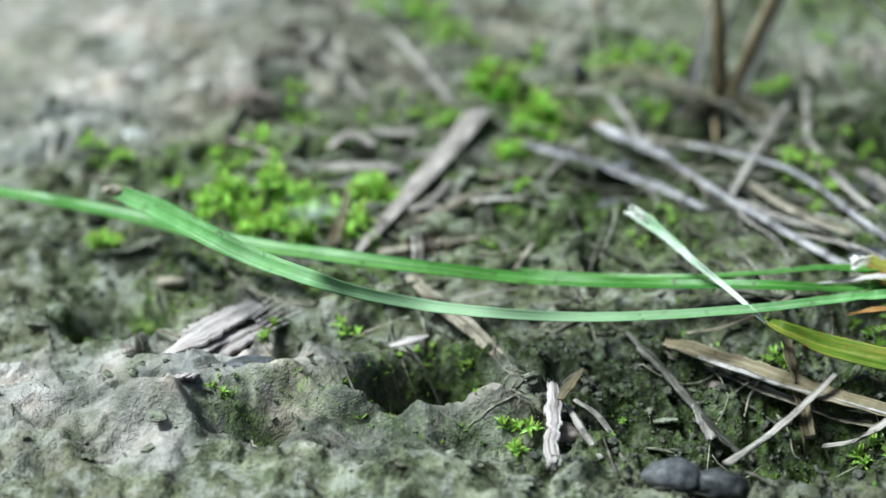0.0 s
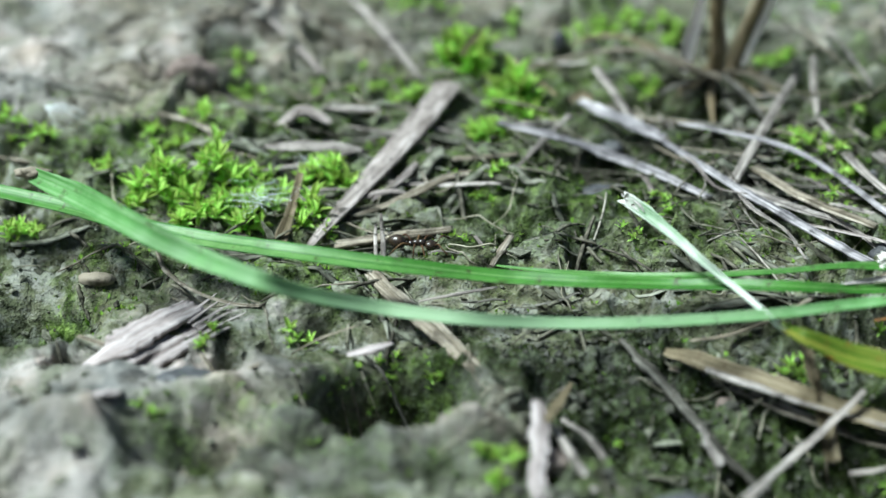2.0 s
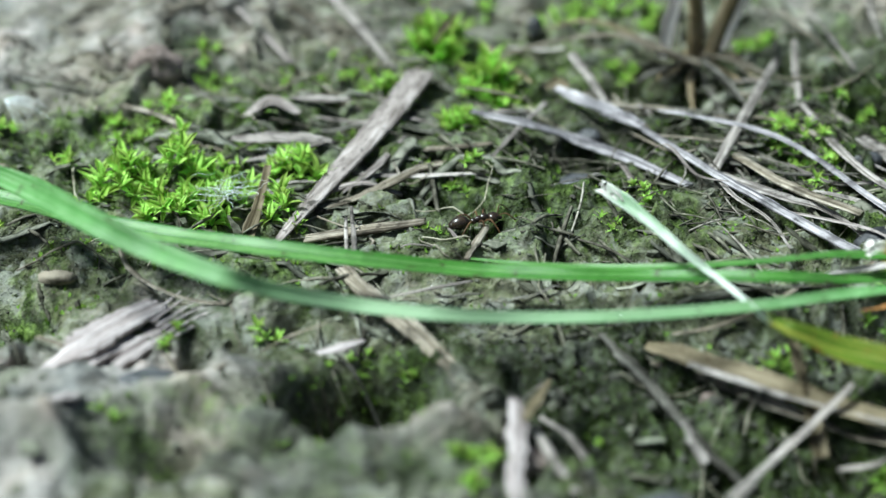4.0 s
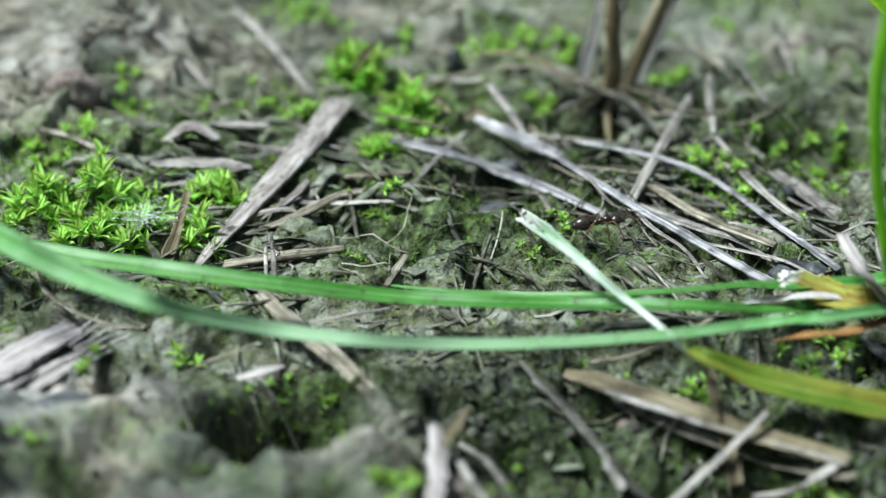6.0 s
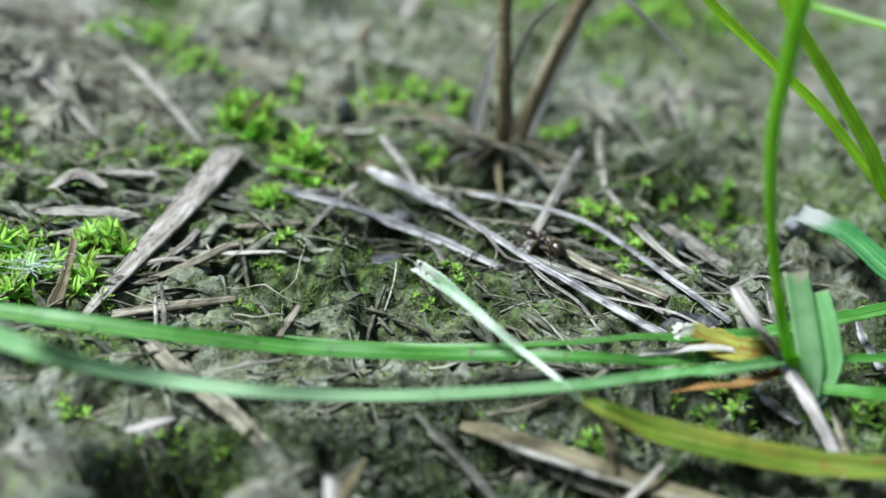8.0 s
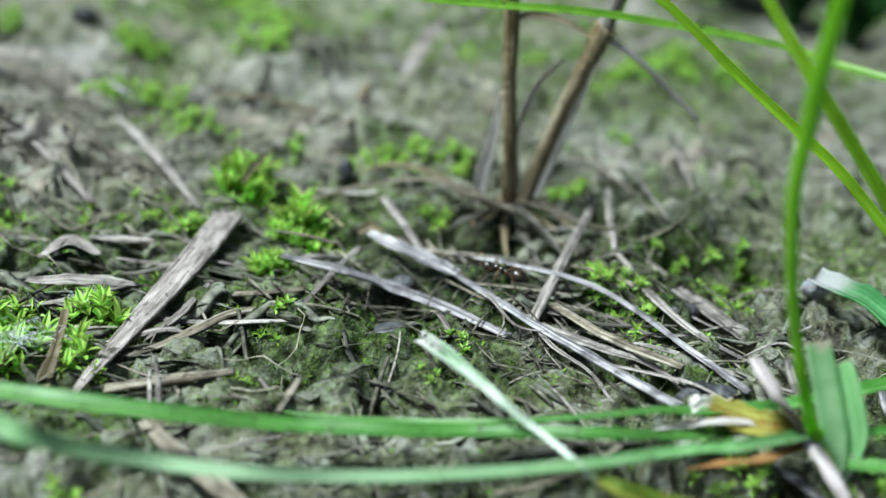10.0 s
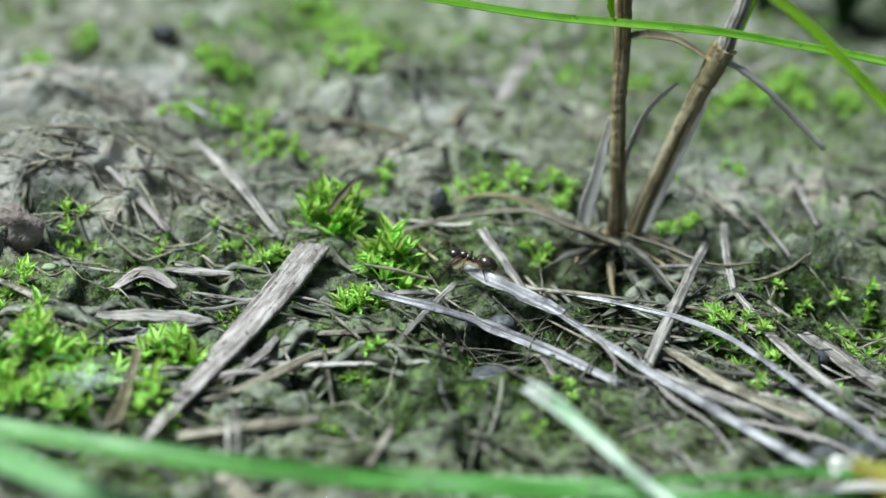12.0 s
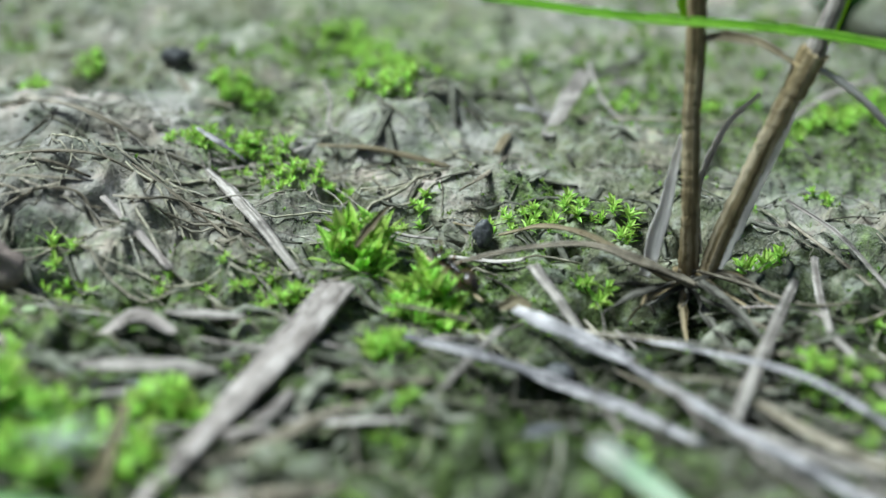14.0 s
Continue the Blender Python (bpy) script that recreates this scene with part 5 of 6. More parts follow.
    part("leaf", sweep(bmesh.new(), [(3.98, -1.59, 0.12), (4.04, -1.53, 0.21), (4.08, -1.53, 0.34)], [0.04, 0.10, 0.03], "blade", 0.2, up=(0, -1, 0.2), seed=109), GRASS_CUT, t, "small pale bud leaf")
    part("blade", sweep(bmesh.new(), [(3.70, -1.02, 0.46), (4.18, -0.92, 0.49), (4.79, -0.64, 0.46), (5.94, -0.25, 0.49)], [0.10, 0.12, 0.12, 0.1], "blade", 0.16, tilt=-10, up=(0, -0.6, 1), seed=110), GRASS, t)
    part("blade", sweep(bmesh.new(), [(4.14, -1.40, 0.45), (4.61, -1.24, 0.37), (5.67, -1.03, 0.29)], [0.07, 0.09, 0.08], "blade", 0.16, tilt=-10, up=(0, -0.6, 1), seed=111), GRASS, t)
    part("blade", sweep(bmesh.new(), [(4.02, -1.59, 0.30), (4.46, -1.72, 0.32), (5.40, -1.77, 0.19)], [0.10, 0.13, 0.12], "blade", 0.16, tilt=-10, up=(0, -0.6, 1), seed=112), GRASS, t)


grass_plant()


def tall_grass():
    t = thing("grass_tuft", (7.6, -0.6, 0.0), "tall bright green grass with arching thin blades", "grass")
    root = (7.6, -0.6, 0.0)
    part("blade", sweep(bmesh.new(), [root, (6.3, -0.2, 0.9), (5.40, 0.60, 0.72), (4.96, 0.70, 1.11), (4.51, 0.80, 1.58), (4.08, 0.90, 1.94), (3.61, 1.00, 2.32), (2.94, 1.10, 2.90), (2.05, 1.20, 3.46)], [0.11, 0.11, 0.105, 0.10, 0.095, 0.09, 0.085, 0.075, 0.035], "blade", 0.2, 8, up=(0, -1, 0.4), rag=0.01, seed=120), GRASS_BRIGHT, t)
    part("blade", sweep(bmesh.new(), [root, (6.4, -0.4, 0.9), (4.97, -0.40, 1.18), (4.47, -0.40, 1.82), (4.12, -0.40, 2.29), (3.78, -0.40, 2.74), (3.32, -0.30, 3.40), (2.92, -0.20, 4.03)], [0.11, 0.115, 0.12, 0.12, 0.115, 0.105, 0.085, 0.035], "blade", 0.2, 8, up=(0, -1, 0.4), rag=0.01, seed=121), GRASS_BRIGHT, t)
    part("blade", sweep(bmesh.new(), [root, (7.0, 1.6, 1.4), (5.12, 3.40, 1.65), (4.42, 3.40, 1.83), (3.55, 3.40, 1.97), (2.77, 3.30, 2.10), (1.53, 3.20, 2.20), (0.81, 3.20, 2.28), (0.09, 3.20, 2.38), (-0.85, 3.20, 2.49)], [0.08, 0.09, 0.095, 0.095, 0.09, 0.09, 0.085, 0.08, 0.07, 0.03], "blade", 0.2, 8, up=(0, -0.7, 1), rag=0.01, seed=122), GRASS_ARCH, t, "long thin blade arching over dead stalks")


tall_grass()
strand("cut_grass", [(6.10, -1.04, 0.03), (5.40, -0.80, 0.36), (5.06, -0.04, 0.42), (4.94, 0.85, 0.33), (4.66, 1.36, 0.31)], [0.18, 0.24, 0.26, 0.25, 0.22], GRASS_GREY, "cut green grass blade with a white end", "grass", kind="keel", thick=0.15, up=(0, -0.6, 1), seed=123)


# ---- moss ----
def moss_shoot_mesh(seed, tall, leaves=12, reach=0.13, slim=(0.28, 0.38), splay=70):
    """A leafy shoot: pointed leaves set round a short stem."""
    rng = random.Random(seed)
    bm = bmesh.new()
    for k in range(leaves):
        f = k / (leaves - 1)
        a = k * 2.399 + rng.uniform(-0.3, 0.3)
        lean = radians(splay - (splay - 10) * f + rng.uniform(-12, 12))
        length = reach * (1 + 0.45 * math.sin(f * 3.0)) * rng.uniform(0.75, 1.25)
        wide = length * rng.uniform(*slim)
        base = Vector((0, 0, tall * f))
        outw = Vector((math.cos(a), math.sin(a), 0))
        side = Vector((-math.sin(a), math.cos(a), 0))
        spine = []
        for s in (0.0, 0.3, 0.65, 1.0):
            bend = lean + 0.35 * s
            spine.append(base + (outw * math.sin(bend) + Vector((0, 0, 1)) * math.cos(bend)) * length * s)
        lift = Vector((0, 0, 1)) * math.sin(lean) * 0.22 * wide
        mids = [bm.verts.new(v) for v in spine]
        lefts = [bm.verts.new(spine[i] - side * wide * w / 2 + lift * w) for i, w in ((0, 0.55), (1, 1.0), (2, 0.8))]
        rights = [bm.verts.new(spine[i] + side * wide * w / 2 + lift * w) for i, w in ((0, 0.55), (1, 1.0), (2, 0.8))]
        for edge in (lefts, rights):
            for i in (0, 1):
                bm.faces.new((mids[i], mids[i + 1], edge[i + 1], edge[i]))
            bm.faces.new((mids[2], mids[3], edge[2]))
    me = bpy.data.meshes.new("moss_shoot")
    bm.transform(Matrix.Scale(CM, 4))
    bm.to_mesh(me)
    bm.free()
    me.polygons.foreach_set("use_smooth", [True] * len(me.polygons))
    me.materials.append(MOSS)
    return me


SHOOTS = [moss_shoot_mesh(s, h) for s, h in ((1, 0.05), (2, 0.09), (3, 0.12), (4, 0.07), (5, 0.10), (6, 0.06))]
STARS = [moss_shoot_mesh(s, h, 10, 0.10, (0.34, 0.46), 72) for s, h in ((11, 0.03), (12, 0.06), (13, 0.09), (14, 0.05))]
TALL = [moss_shoot_mesh(s, h, 9, 0.18, (0.28, 0.38), 50) for s, h in ((21, 0.06), (22, 0.10), (23, 0.14), (24, 0.08))]


def moss(at, radius, count, size=1.0, seed=0, label="bright green star-leaved moss cushion on mud", kinds=SHOOTS):
    """A cushion of leafy shoots."""
    rng = random.Random(seed + 50)
    base = (at[0], at[1], float(gz(at[0], at[1])))
    t = thing("moss_cushion" if count > 3 else "moss_tuft", base, label if count > 3 else "small tuft of bright green moss shoots on mud", "moss", "moss on the mud")
    for k in range(count):
        r, a = radius * math.sqrt((k + 0.3) / count), k * 2.399 + rng.uniform(-0.5, 0.5)
        x, y = at[0] + r * math.cos(a), at[1] + r * math.sin(a)
        dome = 0.10 * size * (1 - (r / max(radius, 0.05)) ** 2) if count > 4 else 0.0
        ob = new("moss_shoot", rng.choice(kinds))
        ob.parent = t
        s = size * rng.uniform(0.75, 1.25)
        m = pose(0, 0, 0, rng.uniform(-22, 22), rng.uniform(-22, 22), rng.uniform(0, 360)) @ Matrix.Scale(s, 4)
        m.translation = (Vector((x, y, float(gz(x, y)) + dome - 0.02)) - Vector(base)) * CM
        ob.matrix_basis = m


# the two cushions at the head of the splinter, then the band by the blades
moss((-0.39, 3.53, 0.08), 0.27, 20, 1.05, 1, kinds=TALL)
moss((0.12, 2.82, -0.07), 0.26, 16, 0.95, 2, kinds=TALL)
moss((-0.16, 2.10, -0.05), 0.15, 9, 0.9, 3)
moss((-3.13, 0.77, 0.05), 0.26, 10, 1.23, 4, kinds=STARS)
moss((-2.67, 0.48, 0.01), 0.26, 10, 1.23, 5, kinds=STARS)
moss((-2.28, 0.55, -0.03), 0.29, 12, 1.29, 6, kinds=STARS)
moss((-2.21, 1.06, -0.06), 0.19, 6, 1.23, 7, kinds=STARS)
moss((-2.54, 0.93, 0.05), 0.19, 6, 1.37, 8, kinds=STARS)
moss((-2.88, 0.88, 0.03), 0.13, 3, 1.23, 9, kinds=STARS)
moss((-1.63, 1.18, -0.02), 0.21, 6, 1.50, 10, kinds=STARS)
moss((-1.72, 0.41, 0.02), 0.15, 4, 1.37, 11, kinds=STARS)
moss((-2.73, 1.39, 0.05), 0.17, 4, 1.23, 12, kinds=STARS)

def tuft(p, n, s):
    moss(p, 0.06 + 0.035 * n, n + 1 + n // 2, 0.66 * s, int(abs(p[0]) * 100 + abs(p[1]) * 37))


tuft((-1.53, 0.18, -0.08), 1, 1.0)
tuft((-3.23, 1.60, 0.08), 2, 0.95)
tuft((-2.97, 2.22, 0.06), 3, 0.95)
tuft((-2.68, 3.20, -0.01), 4, 1.1)
tuft((-2.72, 2.99, -0.05), 2, 0.9)
tuft((-0.39, -0.04, 0.04), 1, 0.75)
tuft((-0.07, 1.02, 0.01), 3, 0.8)
tuft((-0.48, 1.19, 0.01), 1, 0.7)
tuft((1.41, 0.66, 0.01), 3, 0.8)
tuft((3.01, 1.52, -0.19), 5, 1.05)
tuft((3.17, 1.16, -0.14), 3, 1.0)
tuft((-0.81, 2.98, 0.05), 3, 0.8)
tuft((-1.10, 3.26, 0.01), 3, 0.7)
tuft((-1.50, 3.25, -0.01), 3, 0.7)
tuft((-1.95, 3.20, 0.04), 2, 0.7)
tuft((-1.27, 1.99, -0.06), 2, 0.7)
tuft((-1.96, 1.82, -0.01), 1, 0.5)
tuft((-2.32, -1.65, 0.02), 2, 0.7)
tuft((-1.64, -1.48, -0.00), 2, 0.7)
tuft((-2.54, -2.82, 0.23), 1, 0.7)
tuft((-0.88, -1.70, -0.04), 2, 0.6)
tuft((-0.48, -1.83, -0.18), 1, 0.6)
tuft((0.02, -3.24, 0.09), 3, 0.9)
tuft((0.84, -2.40, -0.38), 1, 0.5)
tuft((3.15, -1.16, -0.11), 4, 0.9)
tuft((3.09, -1.74, 0.03), 3, 0.8)
tuft((2.25, -1.77, -0.00), 3, 0.8)
tuft((3.00, -2.80, -0.30), 4, 0.9)
tuft((-3.47, 0.47, 0.03), 3, 0.8)
tuft((1.44, 3.34, -0.11), 3, 1.0)
tuft((1.77, 4.31, 0.05), 5, 1.0)
tuft((2.86, 3.88, -0.04), 4, 1.1)
tuft((3.03, 0.80, 0.01), 3, 0.9)
tuft((2.75, 1.86, 0.01), 3, 0.8)
tuft((1.00, 4.39, 0.12), 5, 0.8)
tuft((0.74, 4.58, 0.06), 3, 0.7)
tuft((1.39, 4.50, 0.18), 4, 0.8)
tuft((-2.00, 5.92, 0.31), 5, 0.8)
tuft((-1.75, 5.97, 0.33), 6, 0.9)
tuft((-1.39, 5.81, 0.15), 7, 0.9)
tuft((-1.70, 7.65, -0.01), 6, 0.9)
tuft((-1.13, 5.28, 0.09), 5, 0.9)
tuft((-0.88, 5.37, 0.11), 4, 0.8)
tuft((-1.77, 7.70, 0.21), 6, 1.0)
tuft((-1.35, 5.72, 0.06), 5, 0.8)
tuft((-0.64, 5.24, -0.04), 3, 0.7)
tuft((-0.21, 6.86, 0.57), 8, 1.1)
tuft((-0.48, 9.65, -0.04), 8, 1.1)
tuft((-0.71, 10.19, -0.03), 8, 1.1)
tuft((-0.27, 8.81, 0.09), 8, 1.1)
tuft((4.16, 7.25, -0.00), 7, 1.3)
tuft((4.83, 7.13, 0.09), 3, 1.0)
tuft((4.70, 7.60, 0.1), 7, 1.3)
tuft((5.41, 7.32, 0.01), 4, 1.0)
tuft((3.61, 6.75, -0.00), 5, 0.9)
tuft((3.83, 2.27, -0.18), 7, 0.9)
tuft((4.18, 2.48, -0.20), 6, 0.9)
tuft((3.64, 2.56, -0.17), 5, 0.8)
tuft((4.37, 2.49, -0.43), 6, 0.9)
tuft((3.62, 5.03, 0.13), 3, 0.7)
tuft((0.06, 4.84, -0.04), 3, 0.8)
tuft((-0.98, 2.90, -0.00), 4, 0.8)
tuft((-1.21, 3.09, -0.02), 3, 0.7)
tuft((-2.98, 1.87, 0.03), 3, 0.9)
tuft((-3.41, 8.75, 0.15), 5, 1.0)
tuft((-3.79, 7.80, 0.01), 4, 0.9)
tuft((3.55, -1.38, -0.07), 3, 0.8)
tuft((4.37, -1.58, -0.04), 6, 1.0)
tuft((1.08, -0.11, 0.07), 2, 0.7)
tuft((3.01, 7.44, 0.10), 4, 0.9)
tuft((2.20, 7.69, 0.06), 4, 0.8)
for k, (x, y, n, s) in enumerate([(4.00, 1.60, 5, 0.9), (3.90, 1.90, 5, 0.9), (3.50, 0.90, 4, 0.9), (2.80, 1.60, 3, 0.8), (-4.70, 1.90, 3, 0.9), (-4.45, 1.75, 3, 0.9), (-3.70, 1.20, 3, 0.8),
                                  (-4.30, 0.20, 4, 0.9), (-4.15, 0.08, 3, 0.8), (-3.40, 2.02, 2, 0.8), (1.60, 2.60, 2, 0.7), (-0.20, 0.70, 1, 0.7), (-2.60, 1.10, 3, 0.8), (-2.30, 0.90, 3, 0.8)]):
    tuft((x, y, float(gz(x, y)) - 0.01), n, s)


# ---- pebbles, clods and small finds ----
def pebble(name, at, size, material, label, seed, rough=0.15):
    base = (at[0], at[1], at[2])
    return solo(name, lump(bmesh.new(), (at[0], at[1], at[2] + size[2] * 0.3), size, seed, rough + 0.1), material, base, label, "stone")


pebble("pebble", (3.30, -0.20, 0.02), (0.20, 0.14, 0.10), PEBBLE, "smooth dark grey pebble beside a straw", 1)
pebble("pebble", (3.46, -0.26, 0.07), (0.11, 0.10, 0.07), PEBBLE, "smooth dark grey pebble beside a straw", 2)
pebble("pebble", (3.48, 1.32, -0.03), (0.15, 0.10, 0.08), PEBBLE, "rounded blue-grey pebble among straws", 3)
pebble("pebble", (0.60, 4.13, 0.06), (0.08, 0.06, 0.13), PEBBLE, "small dark pebble on mud", 4)
pebble("pebble", (0.89, 1.17, -0.16), (0.19, 0.13, 0.07), PEBBLE, "dark shiny pebble half sunk in mud", 5)
pebble("pebble", (1.06, 2.11, -0.18), (0.12, 0.10, 0.09), PEBBLE, "small grey pebble under a straw", 6)
pebble("pebble", (-2.41, 8.08, 0.38), (0.15, 0.11, 0.10), PEBBLE, "dark pebble on distant mud", 7)
pebble("pebble", (-2.32, -2.40, 0.24), (0.20, 0.13, 0.05), PEBBLE, "flat blue-grey stone sunk in the crust", 18)
pebble("pebble", (4.70, 1.42, 0.16), (0.13, 0.09, 0.09), PALE_STONE, "pale grey stone behind the grass", 8)
pebble("clod", (-3.16, 2.92, 0.19), (0.23, 0.17, 0.21), CLOD, "knobbly pinkish-brown clod of earth on the mud", 9, 0.32)
pebble("seed", (-3.36, -0.72, 0.05), (0.16, 0.07, 0.06), STRAW, "small ribbed tan seed husk on the mud", 11, 0.12)
pebble("clod", (0.33, -3.06, 0.00), (0.14, 0.1, 0.08), CLOD, "small brown crumb of soil", 12, 0.3)
pebble("clod", (1.71, -2.00, -0.25), (0.08, 0.07, 0.06), CLOD, "small brown crumb of soil", 13, 0.3)
pebble("clod", (1.19, -3.74, 0.09), (0.22, 0.15, 0.13), PEBBLE, "dark grey stone half sunk in mud", 15, 0.2)
pebble("clod", (1.57, -3.75, 0.03), (0.2, 0.13, 0.12), PEBBLE, "dark grey stone half sunk in mud", 16, 0.2)


pebble("seed", (-2.80, 2.61, 0.04), (0.065, 0.05, 0.03), SEED, "small flat pale green seed on the mud", 17, 0.0)


def curls(name, at, count, spread, length, width, material, label, category, seed, lift=0.12):
    """Loose fine threads, one mesh."""
    rng = random.Random(seed)
    bm = bmesh.new()
    for k in range(count):
        p = Vector(at) + Vector((rng.gauss(0, spread), rng.gauss(0, spread * 0.6), lift * rng.random()))
        a, pts = rng.uniform(0, 6.28), []
        for i in range(6):
            pts.append(tuple(p))
            a += rng.uniform(-0.9, 0.9)
            p = p + Vector((math.cos(a), math.sin(a) * 0.7, rng.uniform(-0.25, 0.25))) * length / 5
        sweep(bm, pts, [width * 0.6, width, width * 0.5], "round", 1.0, 3, seed=seed * 31 + k)
    return solo(name, bm, material, at, label, category, kind="stuff")


curls("cobweb", (-2.21, 0.42, 0.17), 44, 0.13, 0.30, 0.0035, SILK, "wisp of white cobweb caught on the moss", "cobweb", 1)
curls("cobweb", (-1.81, 1.33, 0.05), 14, 0.10, 0.30, 0.0035, SILK, "wisp of white cobweb beside a straw", "cobweb", 2)


def seed_plume():
    at = (-4.45, 2.10, 0.30)
    t = thing("seed_plume", at, "feathery white seed plume hanging off the crust edge", "seed plume")
    rng = random.Random(9)
    for k in range(13):
        a = rng.uniform(-1.3, 0.3)
        ln = rng.uniform(0.3, 0.6)
        tip = Vector(at) + Vector((math.cos(a) * ln, math.sin(a) * ln * 0.9, rng.uniform(-0.26, 0.0)))
        mid = (Vector(at) + tip) / 2 + Vector((0, 0, 0.05))
        part("filament", sweep(bmesh.new(), [at, tuple(mid), tuple(tip)], [0.008, 0.006, 0.003], "round", 1.0, 4, seed=k), SILK, t)


seed_plume()


def dew(at, r, seed):
    solo("dew_drop", lump(bmesh.new(), (at[0], at[1], at[2]), (r, r, r * 0.85), seed, 0.02, 2), DEW, at, "tiny clear dew drop", "dew drop", "dew drops")


for k, (p, r) in enumerate([((0.68, -1.83, 0.41), 0.022), ((1.01, -2.02, 0.53), 0.016), ((0.23, -1.52, -0.06), 0.03), ((0.33, -1.48, -0.06), 0.02), ((1.84, -2.00, -0.13), 0.035), ((-0.38, -0.76, 0.02), 0.018), ((-1.01, 0.02, 0.09), 0.025), ((2.18, -2.27, -0.18), 0.02), ((-0.99, 0.05, 0.11), 0.03), ((1.89, 4.29, 0.06), 0.05)]):
    dew(p, r, k)


# ---- what nobody could count ----
def ground_points(count, seed, box, keep):
    """Random places of the plan inside the box, thinned by keep(x, y)."""
    rng = np.random.RandomState(seed)
    x, y = rng.uniform(box[0], box[1], count), rng.uniform(box[2], box[3], count)
    on = rng.uniform(0, 1, count) < keep(x, y)
    x, y = x[on], y[on]
    return x, y, gz(x, y), rng


NEAR = (-5.0, 6.0, -4.2, 8.0)


def litter(count, seed, box, keep, lengths, widths, name, label, material):
    x, y, z, rng = ground_points(count, seed, box, keep)
    verts, faces = [], []
    for px, py, pz in zip(x, y, z):
        ln = rng.uniform(*lengths) * rng.uniform(0.5, 1.0)
        w = rng.uniform(*widths)
        a = rng.normal(-0.45, 0.7) if rng.rand() < 0.6 else rng.uniform(0, 3.14)
        curve = rng.normal(0, 0.4)
        n = 6
        lift, slope = rng.uniform(0.004, 0.05), rng.normal(0, 0.10)
        cx, cy = px, py
        first = len(verts)
        for i in range(n):
            f = i / (n - 1)
            gzz = float(gz(cx, cy)) if i in (0, n - 1) else None
            verts.append([cx, cy, gzz, f, a, w])
            a += curve / n
            cx, cy = cx + math.cos(a) * ln / (n - 1), cy + math.sin(a) * ln / (n - 1)
        z0, z1 = verts[first][2], verts[-1][2]
        ring = []
        for i in range(n):
            vx, vy, _, f, va, ww = verts[first + i]
            zz = z0 + (z1 - z0) * f + lift + slope * (f - 0.5) * ln * 0.5 + 0.05 * ln * math.sin(f * 3.14)
            t = ww * (1 - 0.6 * abs(f - 0.4))
            sx, sy = -math.sin(va) * t / 2, math.cos(va) * t / 2
            ring += [(vx + sx, vy + sy, zz), (vx, vy, zz + t * 0.35), (vx - sx, vy - sy, zz)]
        del verts[first:]
        verts += ring
        for i in range(n - 1):
            b = first + 3 * i
            for k in range(3):
                j = (k + 1) % 3
                faces.append((b + k, b + j, b + 3 + j, b + 3 + k))
    return joined(name, verts, faces, material, label, "plant litter")


def litter_density(x, y):
    heap = np.exp(-(((x - 1.9) / 1.9) ** 2 + ((y - 1.6) / 1.3) ** 2))
    band = np.exp(-(((x + 0.6) / 3.4) ** 2 + ((y - 0.6) / 1.6) ** 2))
    crust = step((-1.9 - y) / 0.5) * step((0.2 - x) / 0.5)
    return np.clip(0.16 + 0.9 * heap + 0.55 * band + 0.15 * vnoise(x, y, 0.6, 31), 0.02, 1) * (1 - 0.75 * crust) * (1 - 0.72 * cover(QUIET, x, y))


litter(1500, 11, NEAR, litter_density, (0.12, 0.7), (0.008, 0.022), "plant_litter", "fine scattered dead grass fibres on the mud", FIBRE)
litter(1500, 12, NEAR, litter_density, (0.2, 0.9), (0.025, 0.06), "straw_scraps", "scattered small straw scraps on the mud", FIBRE)
litter(560, 13, (0.4, 4.6, 0.0, 3.0), lambda x, y: np.clip(np.exp(-(((x - 2.2) / 1.6) ** 2 + ((y - 1.5) / 0.9) ** 2)), 0, 1), (0.4, 1.4), (0.010, 0.028), "straw_litter", "tangle of thin dead straws in the heap", FIBRE)

litter(150, 15, (0.4, 4.8, -0.4, 3.2), lambda x, y: np.clip(np.exp(-(((x - 2.4) / 1.5) ** 2 + ((y - 1.3) / 0.9) ** 2)), 0, 1), (0.5, 1.6), (0.012, 0.034), "pale_straw_litter", "tangle of thin pale straws in the heap", FIBRE_PALE)
litter(420, 14, (-5.0, -0.6, 2.8, 6.5), lambda x, y: np.clip(0.5 + 0.8 * vnoise(x, y, 0.9, 33), 0, 1), (0.4, 1.3), (0.010, 0.026), "dry_roots", "thin dry rootlets on raised mud", FIBRE_PALE)


def crumbs(count, seed, box, keep, sizes, name, label, material):
    x, y, z, rng = ground_points(count, seed, box, keep)
    bm = bmesh.new()
    bmesh.ops.create_icosphere(bm, subdivisions=1, radius=1.0)
    ball = np.array([v.co[:] for v in bm.verts])
    tris = [[v.index for v in f.verts] for f in bm.faces]
    bm.free()
    verts, faces = [], []
    for px, py, pz in zip(x, y, z):
        r = sizes[0] * (sizes[1] / sizes[0]) ** (rng.rand() ** 2.2)
        v = ball * (1 + rng.uniform(-0.4, 0.4, (len(ball), 1))) * r * rng.uniform(0.6, 1.25, 3) * (1, 1, 0.75)
        first = len(verts)
        verts += (v + (px, py, pz + r * 0.3)).tolist()
        faces += [[first + k for k in f] for f in tris]
    return joined(name, verts, faces, material, label, "soil crumbs", smooth=False)


crumbs(5200, 21, NEAR, lambda x, y: np.clip(0.35 + 0.6 * vnoise(x, y, 0.7, 41) - 0.3 * cover(DAMP_SHADE, x, y), 0.05, 1), (0.008, 0.036), "soil_crumbs", "loose grey-brown crumbs of dried mud", CRUMB)
